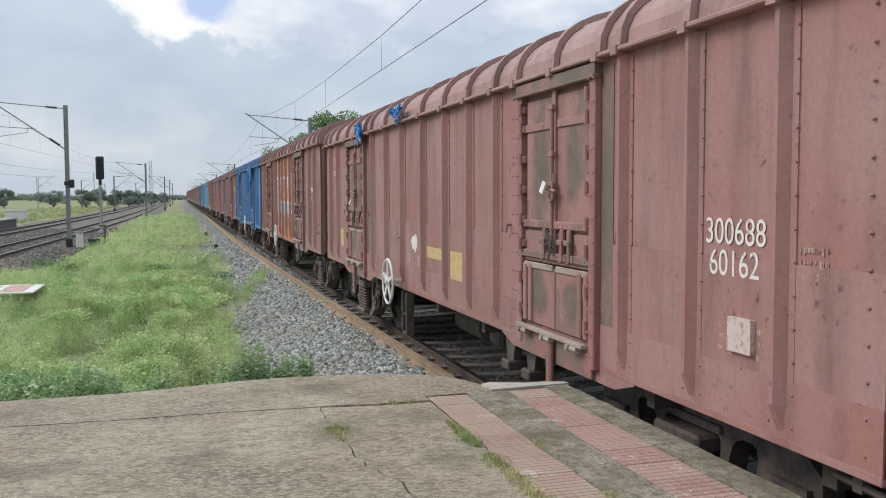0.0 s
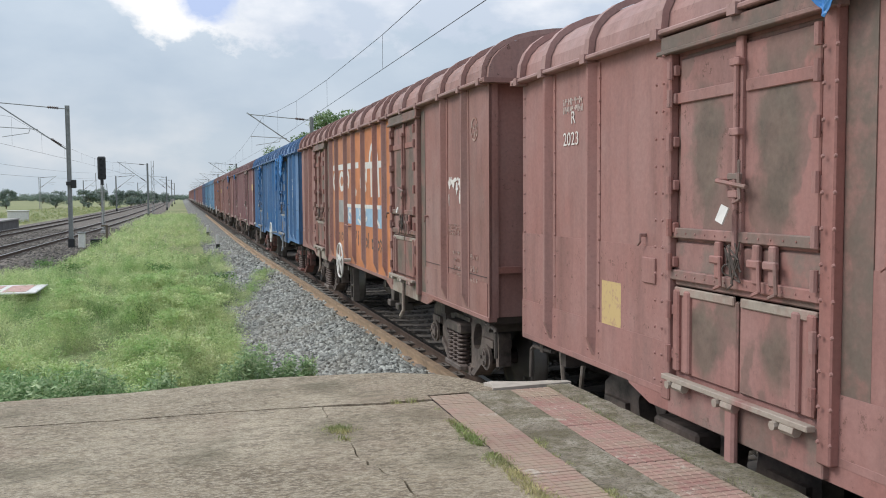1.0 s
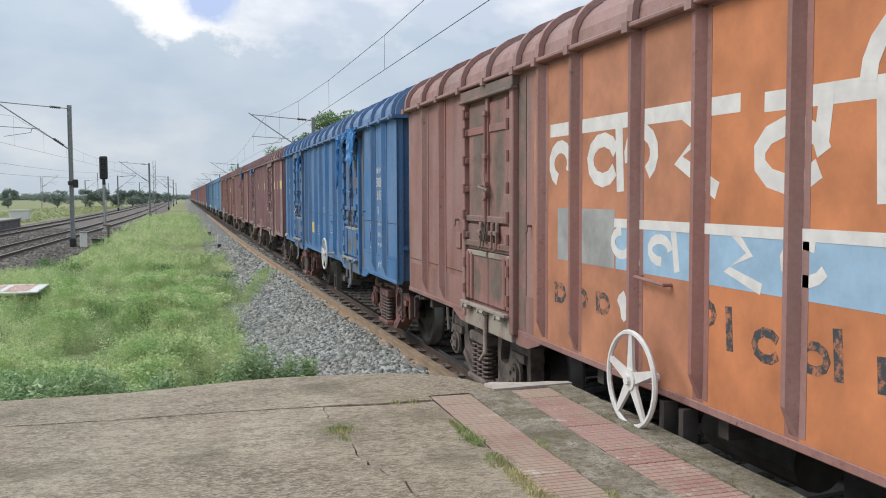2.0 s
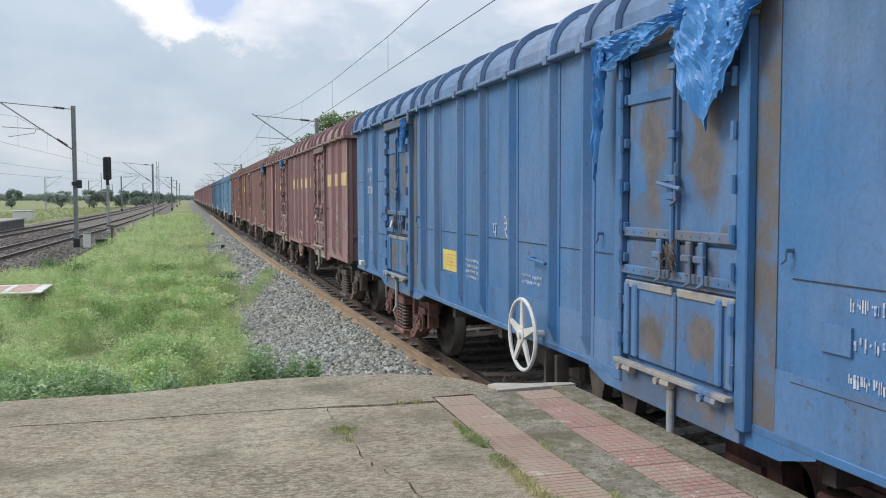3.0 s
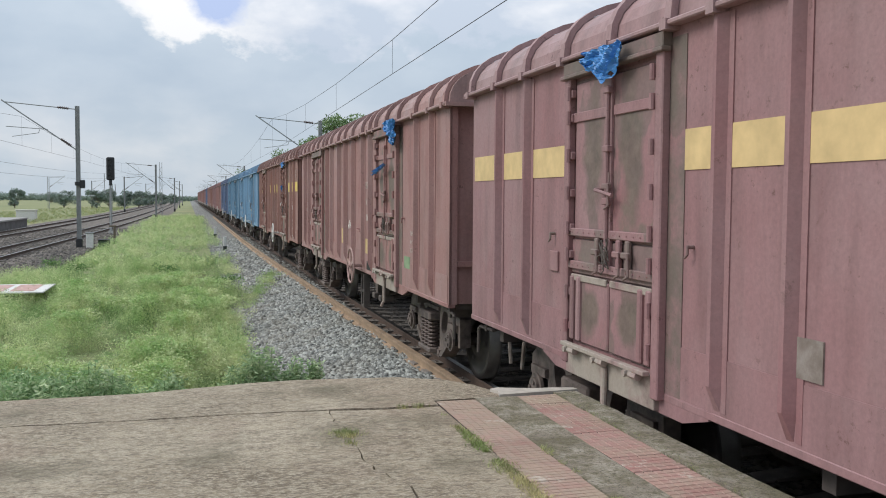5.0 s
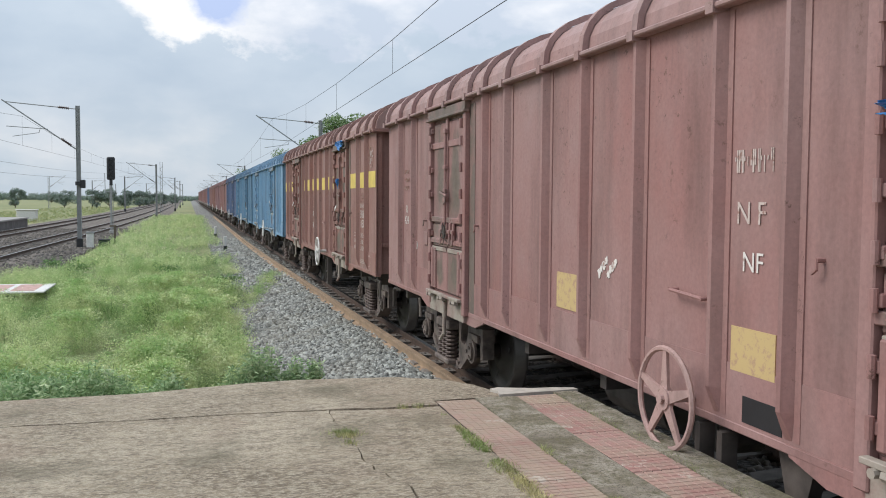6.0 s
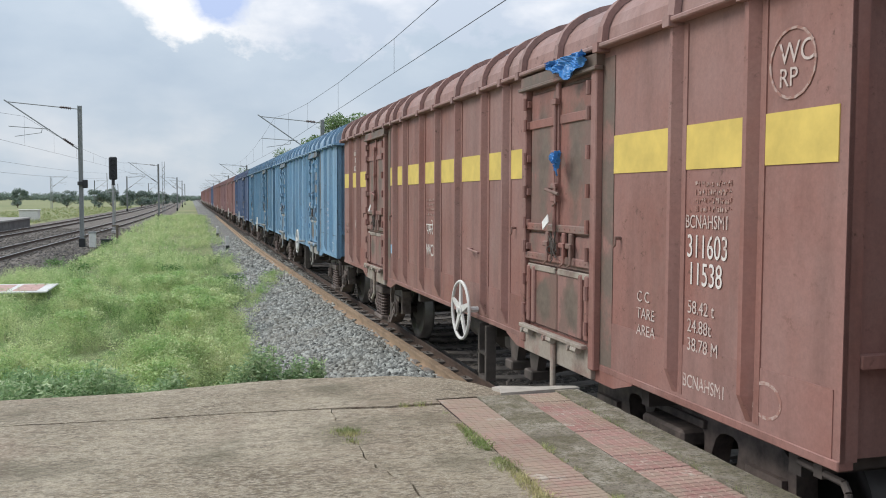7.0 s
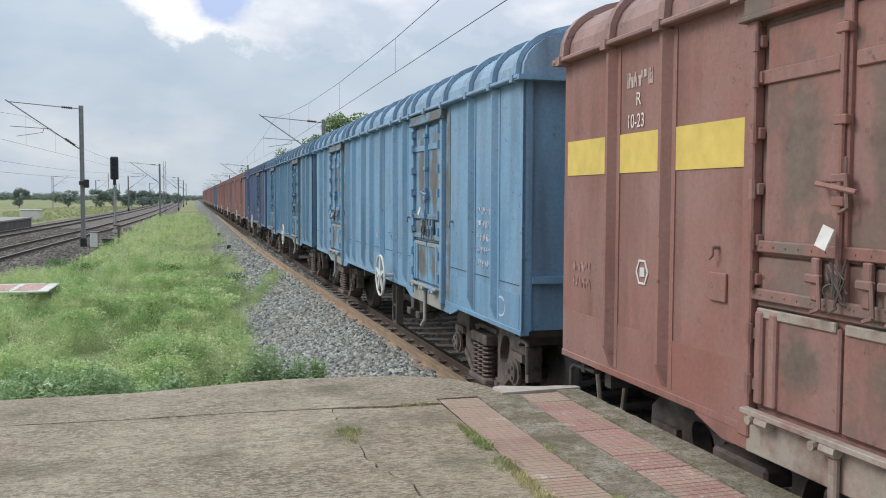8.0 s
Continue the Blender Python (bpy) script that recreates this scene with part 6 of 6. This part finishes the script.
# second wagon: orange hand-painted advertisement, drawn as plain strokes
w = wagons[1]
stops = [4.2, 5.08, 5.99, 6.73, 7.55, 8.46, 9.08, 9.6]
for a, b in zip(stops, stops[1:]):
    plate(w, "orange_panel", a + 0.06, b - 0.05, 1.08, 3.28, FADED_ORANGE if a < 6 else ORANGE, "faded orange painted panel" if a < 6 else "orange painted panel")
plate(w, "blue_panel", 5.72, 8.82, 1.76, 2.1, SKYBLUE, "light blue painted strip", 0.0028)
plate(w, "grey_panel", 4.75, 5.7, 1.76, 2.16, DULL_GREY, "dull grey painted patch", 0.0028)
for pts in ([(4.6, 2.76), (7.1, 2.74)], [(7.3, 2.72), (8.85, 2.7)], [(5.0, 2.75), (5.0, 2.3), (5.12, 2.2)], curl(4.8, 2.5, 0.17, 0.13, -30, 250), [(5.75, 2.76), (5.78, 2.28)], curl(5.52, 2.5, 0.2, 0.14, 20, 330), curl(6.05, 2.52, 0.17, 0.14, 200, -60),
            [(6.55, 2.74), (6.75, 2.6), (6.5, 2.46), (6.9, 2.28)], curl(7.5, 2.45, 0.24, 0.14, 0, 330), [(7.72, 2.5), (7.75, 2.72)], [(8.1, 2.72), (8.12, 2.22)], curl(8.28, 2.74, 0.28, 0.27, 180, 0), [(8.6, 2.74), (8.66, 2.22)]):
    stroke(w, pts, 0.1, WHITE, lift=0.0005)
for pts in ([(5.7, 2.07), (8.75, 2.07)], [(6.0, 2.07), (6.02, 1.8)], curl(5.8, 1.94, 0.12, 0.08, 90, 330), [(6.45, 2.07), (6.5, 1.8)], curl(6.3, 1.92, 0.12, 0.07, 0, 280), [(7.05, 2.07), (7.2, 1.95), (7.0, 1.86), (7.3, 1.78)], curl(7.62, 1.94, 0.15, 0.09, 60, 340), [(8.25, 2.05), (8.4, 1.92), (8.7, 1.78)]):
    stroke(w, pts, 0.06, WHITE, lift=0.002)
for u in (4.72, 5.1, 5.45, 6.72, 7.62, 8.12, 8.5):
    stroke(w, [(u, 1.68 if u == 6.72 else 1.58), (u + 0.01, 1.42)], 0.06, BLACKISH, "dark_stroke", 0.0005)
    stroke(w, curl(u + 0.08, 1.6 if u == 6.72 else 1.5, 0.09, 0.06, 150, -150, 8), 0.045, BLACKISH, "dark_stroke", 0.0005)
for u in (7.02, 7.85, 8.34):
    stroke(w, [(u, 1.66), (u + 0.02, 1.42)], 0.06, BLACKISH, "dark_stroke", 0.0005)
stroke(w, curl(7.35, 1.5, 0.1, 0.07, 30, 330, 8), 0.05, BLACKISH, "dark_stroke", 0.0005)
stroke(w, [(8.7, 1.58), (8.8, 1.56), (8.72, 1.5), (8.82, 1.46), (8.72, 1.42)], 0.05, BLACKISH, "dark_stroke", 0.0005)

def scrap(w, u, z, du, dz, seed, material):
    """A ragged scrap of paper."""
    q = random.Random(seed)
    n = 11
    pts = [(along(w, u + du * math.cos(2 * math.pi * k / n) * q.uniform(0.35, 1.1)), z + dz * math.sin(2 * math.pi * k / n) * q.uniform(0.35, 1.1)) for k in range(n)]
    bm = bmesh.new()
    prism(bm, pts, "x", SIDE - 0.0018 - 0.0001 * (seed % 9), SIDE + 0.003)
    return part("torn_poster", bm, material, w, "remains of a torn white poster")


scrap(w, 5.85, 1.52, 0.14, 0.11, 12, WHITE)
for k, (u, z, du, dz) in enumerate(((12.24, 2.38, 0.05, 0.07), (12.31, 2.4, 0.06, 0.05), (12.38, 2.37, 0.05, 0.06), (12.45, 2.41, 0.06, 0.03), (12.5, 2.33, 0.05, 0.08), (12.55, 2.42, 0.05, 0.03), (12.6, 2.38, 0.05, 0.07), (12.62, 2.24, 0.035, 0.13), (12.66, 2.15, 0.05, 0.1), (12.22, 2.2, 0.012, 0.07))):
    scrap(w, u, z, du, dz, k + 3, LETTER)
bars(w, 12.2, 1.92, 4, 0.45, 0.02, CHALK, 1.6, 7)
bars(w, 12.35, 1.62, 4, 0.28, 0.035, CHALK, 2.2, 8)
bars(w, 12.95, 1.6, 3, 0.24, 0.055, CHALK, 2.2, 9)
stroke(w, curl(13.1, 2.9, 0.1, 0.11, 0, 360, 14), 0.018, CHALK, "painted_ring")
bars(w, 13.03, 2.9, 2, 0.14, 0.05, CHALK, 1.5, 9)
paper(w, 10.33, 2.06, 0.07)
for o in w.children:
    if o.name.split(".")[0] in ("brake_wheel", "brake_bracket", "grab_rail"):
        o.location.y += 1.95

scrap(wagons[0], 6.76, 1.66, 0.17, 0.13, 5, WHITE)
bars(wagons[0], 6.7, 1.68, 2, 0.1, 0.04, DARK, 1.3, 31)

for w in (wagons[0], wagons[2]):
    for o in w.children:
        if o.name.split(".")[0] == "threshold_plate":
            o.material_slots[0].link = "OBJECT"
            o.material_slots[0].material = WORN
            o["label"] = "scraped painted threshold plate"
SEAM = plain("open_plate_seam", (0.05, 0.04, 0.036), 0.85, 0.0, 0.4, 9)


def seam_line(w, u0, u1, z, thick=0.0045):
    """An open joint between two side plates, panel by panel between the ribs."""
    stops = [u0, *[r for r in SHORT["ribs"] if u0 < r < u1], u1]
    for a, b in zip(stops, stops[1:]):
        plate(w, "plate_seam", a + 0.055, b - 0.045, z, z + thick, SEAM, "", 0.0024)


for k, a, b, z in ((1, 0.0, 2.35, 1.455), (1, 11.2, 13.5, 1.455), (2, 0.0, 2.35, 2.48), (2, 0.0, 2.35, 1.69), (2, 0.0, 2.35, 1.355), (2, 3.98, 9.5, 1.86), (2, 11.3, 13.5, 1.86), (2, 11.3, 13.5, 1.355), (6, 0.0, 2.35, 1.48), (6, 3.98, 9.5, 1.48), (6, 11.2, 13.5, 1.48)):
    seam_line(wagons[k], a, b, z)

# third wagon: blue, tarpaulin over its door
w = wagons[2]
words(w, "300897", 12.22, 2.38, 0.2, LETTER, 0.8)
words(w, "61837", 12.27, 2.19, 0.2, LETTER, 0.8)
words(w, "प", 12.28, 1.96, 0.2, BLUE_LETTER)
words(w, "रे", 12.62, 1.96, 0.22, BLUE_LETTER)
bars(w, 12.22, 2.58, 1, 0.58, 0.09, BLUE_LETTER, 1, 11)
bars(w, 12.3, 1.8, 3, 0.55, 0.07, BLUE_LETTER, 2.3, 12)
bars(w, 12.3, 1.18, 1, 0.55, 0.1, BLUE_LETTER, 1, 13)
bars(w, 11.75, 1.75, 3, 0.28, 0.06, BLUE_LETTER, 2.8, 14)
words(w, "07-28", 0.92, 2.3, 0.16, LETTER)
words(w, "R", 1.12, 2.48, 0.12, LETTER)
bars(w, 0.92, 2.62, 1, 0.4, 0.08, BLUE_LETTER, 1, 15)
words(w, "प", 6.98, 1.88, 0.2, BLUE_LETTER)
words(w, "रे", 7.3, 1.88, 0.22, BLUE_LETTER)
bars(w, 0.36, 1.57, 4, 0.5, 0.018, BLUE_LETTER, 2.0, 51)
part("bracket_box", boxes((-1.7, -1.6, along(w, 0.78), along(w, 0.62), 1.13, 1.21), bevel=0.01), WHITE, w, "white-painted lamp bracket box")
plate(w, "notice_panel", 5.28, 5.98, 1.43, 1.66, YELLOW, "yellow notice panel with faded writing")
bars(w, 5.42, 1.6, 4, 0.42, 0.016, CHALK, 2.4, 16)
bars(w, 6.12, 1.58, 4, 0.5, 0.03, BLUE_LETTER, 1.9, 17)
bars(w, 7.75, 1.56, 2, 0.45, 0.03, BLUE_LETTER, 1.8, 18)
tarp(w, 10.42, 11.2, 2.6, 3.36, 1, tip=0.42)
tarp(w, 9.46, 10.6, 3.06, 3.3, 17, tip=0.0)
tarp(w, 9.4, 9.56, 2.33, 3.27, 8, tip=0.3)
plate(w, "label_pocket", 11.57, 11.77, 1.55, 1.68, PAINT, "", 0.012).color = (*BLUE, 1)
tarp(w, 3.75, 3.95, 2.8, 3.25, 9)
paper(w, 3.17, 1.88)

# fourth wagon: pale yellow band
w = wagons[3]
band(w, 2.45, 2.69, PALE_YELLOW, "pale yellow painted band")
words(w, "N R", 6.88, 1.58, 0.25, OLDWHITE)
words(w, "उ रे", 6.86, 1.86, 0.25, OLDWHITE)
bars(w, 6.9, 2.3, 4, 0.4, 0.025, CHALK, 1.8, 19)
words(w, "31030", 12.29, 1.96, 0.19, OLDWHITE, 0.8)
words(w, "4366", 12.29, 1.78, 0.19, OLDWHITE, 0.8)
stroke(w, curl(13.36, 1.70, 0.055, 0.085, 30, 390, 6), 0.012, WHITE, "hexagon_mark")
bars(w, 13.33, 1.67, 1, 0.05, 0.06, OLDWHITE, 1, 52)
plate(w, "repair_patch", 12.25, 12.56, 1.27, 1.47, WEATHERED, "grey repair patch", 0.006)
stroke(w, curl(13.47, 1.20, 0.085, 0.055, 0, 360, 18), 0.014, CHALK, "oval_mark")
bars(w, 12.2, 1.66, 3, 0.4, 0.05, CHALK, 2, 20)
plate(w, "repair_patch", 5.1, 5.32, 1.42, 1.62, WEATHERED, "grey repair patch", 0.006)
plate(w, "repair_patch", 9.14, 9.48, 1.16, 1.42, WEATHERED, "grey repair patch", 0.006)
tarp(w, 2.9, 3.5, 3.05, 3.3, 3)
paper(w, 10.33, 1.82)

GREENPATCH = plain("green_patch_paint", (0.2, 0.28, 0.16), 0.75, 0.0, 0.25, 6)
# fifth wagon
w = wagons[4]
words(w, "N F", 8.62, 2.15, 0.17, OLDWHITE)
words(w, "NF", 8.68, 1.9, 0.15, LETTER)
bars(w, 8.6, 2.42, 1, 0.34, 0.12, OLDWHITE, 1, 21)
words(w, "R", 1.1, 2.08, 0.14, LETTER)
words(w, "424", 1.02, 1.93, 0.15, LETTER)
bars(w, 1.0, 2.6, 3, 0.24, 0.05, CHALK, 2.2, 22)
plate(w, "yellow_patch", 8.6, 8.98, 1.36, 1.6, SCRUBBED, "pale yellow painted patch")
plate(w, "yellow_patch", 6.22, 6.64, 1.42, 1.7, SCRUBBED, "pale yellow painted patch")
for k in range(8):
    scrap(w, 6.98 + 0.035 * k, 1.75 + 0.03 * (k % 4), 0.03, 0.04, k + 30, LETTER)
stroke(w, curl(1.66, 1.67, 0.05, 0.05, 0, 360, 6), 0.012, WHITE, "hexagon_mark")
plate(w, "inner_mark", 1.635, 1.685, 1.64, 1.7, OLDWHITE)
tarp(w, 10.62, 11.24, 2.98, 3.36, 12, tip=0.85)
tarp(w, 9.77, 10.66, 2.6, 2.68, 14, "strip of blue tarpaulin on the door", 0.3, 0.09)
plate(w, "painted_patch", 11.36, 11.68, 1.33, 1.49, GREENPATCH, "dull green painted patch")
bars(w, 11.72, 1.78, 3, 0.3, 0.06, OLDWHITE, 1.9, 41)
plate(w, "repair_patch", 8.72, 9.05, 1.1, 1.24, DARK, "dark stencilled patch", 0.005)

for o in [*w.children, *wagons[3].children]:
    if o.name.startswith("brake_wheel"):
        o.material_slots[0].link = "OBJECT"
        o.material_slots[0].material = PAINT
        o.color = (0.42, 0.25, 0.22, 1)
        o["label"] = "brown-painted hand brake wheel"

# sixth wagon: bright yellow band
w = wagons[5]
band(w, 2.44, 2.70, YELLOW, "bright yellow painted band")
words(w, "BCNAHSM1", 12.18, 2.1, 0.11, OLDWHITE, 0.78)
words(w, "311603", 12.2, 1.93, 0.19, LETTER, 0.74)
words(w, "11538", 12.22, 1.77, 0.19, LETTER, 0.74)
words(w, "58.42 t", 12.22, 1.6, 0.11, OLDWHITE, 0.9)
words(w, "24.88t", 12.22, 1.49, 0.11, OLDWHITE, 0.9)
words(w, "38.78 M", 12.22, 1.38, 0.11, OLDWHITE, 0.9)
words(w, "BCNAHSM1", 12.18, 1.16, 0.11, OLDWHITE, 0.78)
words(w, "C C", 11.6, 1.6, 0.1, OLDWHITE)
words(w, "TARE", 11.6, 1.49, 0.1, OLDWHITE)
words(w, "AREA", 11.6, 1.38, 0.1, OLDWHITE)
bars(w, 12.28, 2.34, 4, 0.36, 0.03, CHALK, 1.6, 23)
words(w, "WC", 13.02, 2.93, 0.15, OLDWHITE)
words(w, "RP", 13.02, 2.82, 0.13, OLDWHITE)
stroke(w, curl(13.12, 2.93, 0.17, 0.17, 0, 360, 18), 0.014, CHALK, "painted_ring")
words(w, "WCR", 6.14, 1.56, 0.2, LETTER)
words(w, "पमरे", 6.16, 1.82, 0.2, LETTER)
bars(w, 6.16, 2.22, 4, 0.36, 0.035, CHALK, 1.7, 24)
words(w, "R", 1.16, 2.88, 0.12, LETTER)
words(w, "10-23", 1.04, 2.735, 0.13, LETTER, 0.8)
bars(w, 1.04, 3.0, 1, 0.34, 0.1, OLDWHITE, 1, 25)
stroke(w, curl(1.28, 1.79, 0.075, 0.085, 0, 360, 6), 0.016, WHITE, "hexagon_mark")
plate(w, "inner_mark", 1.25, 1.31, 1.76, 1.82, WHITE)
bars(w, 0.2, 1.72, 2, 0.3, 0.07, CHALK, 1.7, 26)
plate(w, "blue_smear", 4.1, 4.4, 1.45, 1.58, SKYBLUE, "smear of light blue paint")
tarp(w, 10.3, 11.0, 3.15, 3.32, 5)
tarp(w, 10.42, 10.56, 2.45, 2.62, 15, "blue scrap of tarpaulin on the door")
paper(w, 3.17, 2.1, 0.1)
paper(w, 10.33, 2.08, 0.1, 2)
stroke(w, curl(12.98, 1.24, 0.12, 0.09, 0, 360, 18), 0.018, CHALK, "oval_mark")

# seventh wagon
w = wagons[6]
words(w, "WCR", 7.0, 1.62, 0.2, BLUE_LETTER)
bars(w, 12.25, 2.1, 5, 0.4, 0.07, BLUE_LETTER, 1.9, 27)
stroke(w, curl(12.98, 1.24, 0.12, 0.09, 0, 360, 18), 0.018, BLUE_LETTER, "oval_mark")
paper(w, 10.33, 2.1)
paper(w, 3.17, 1.9)


motions()
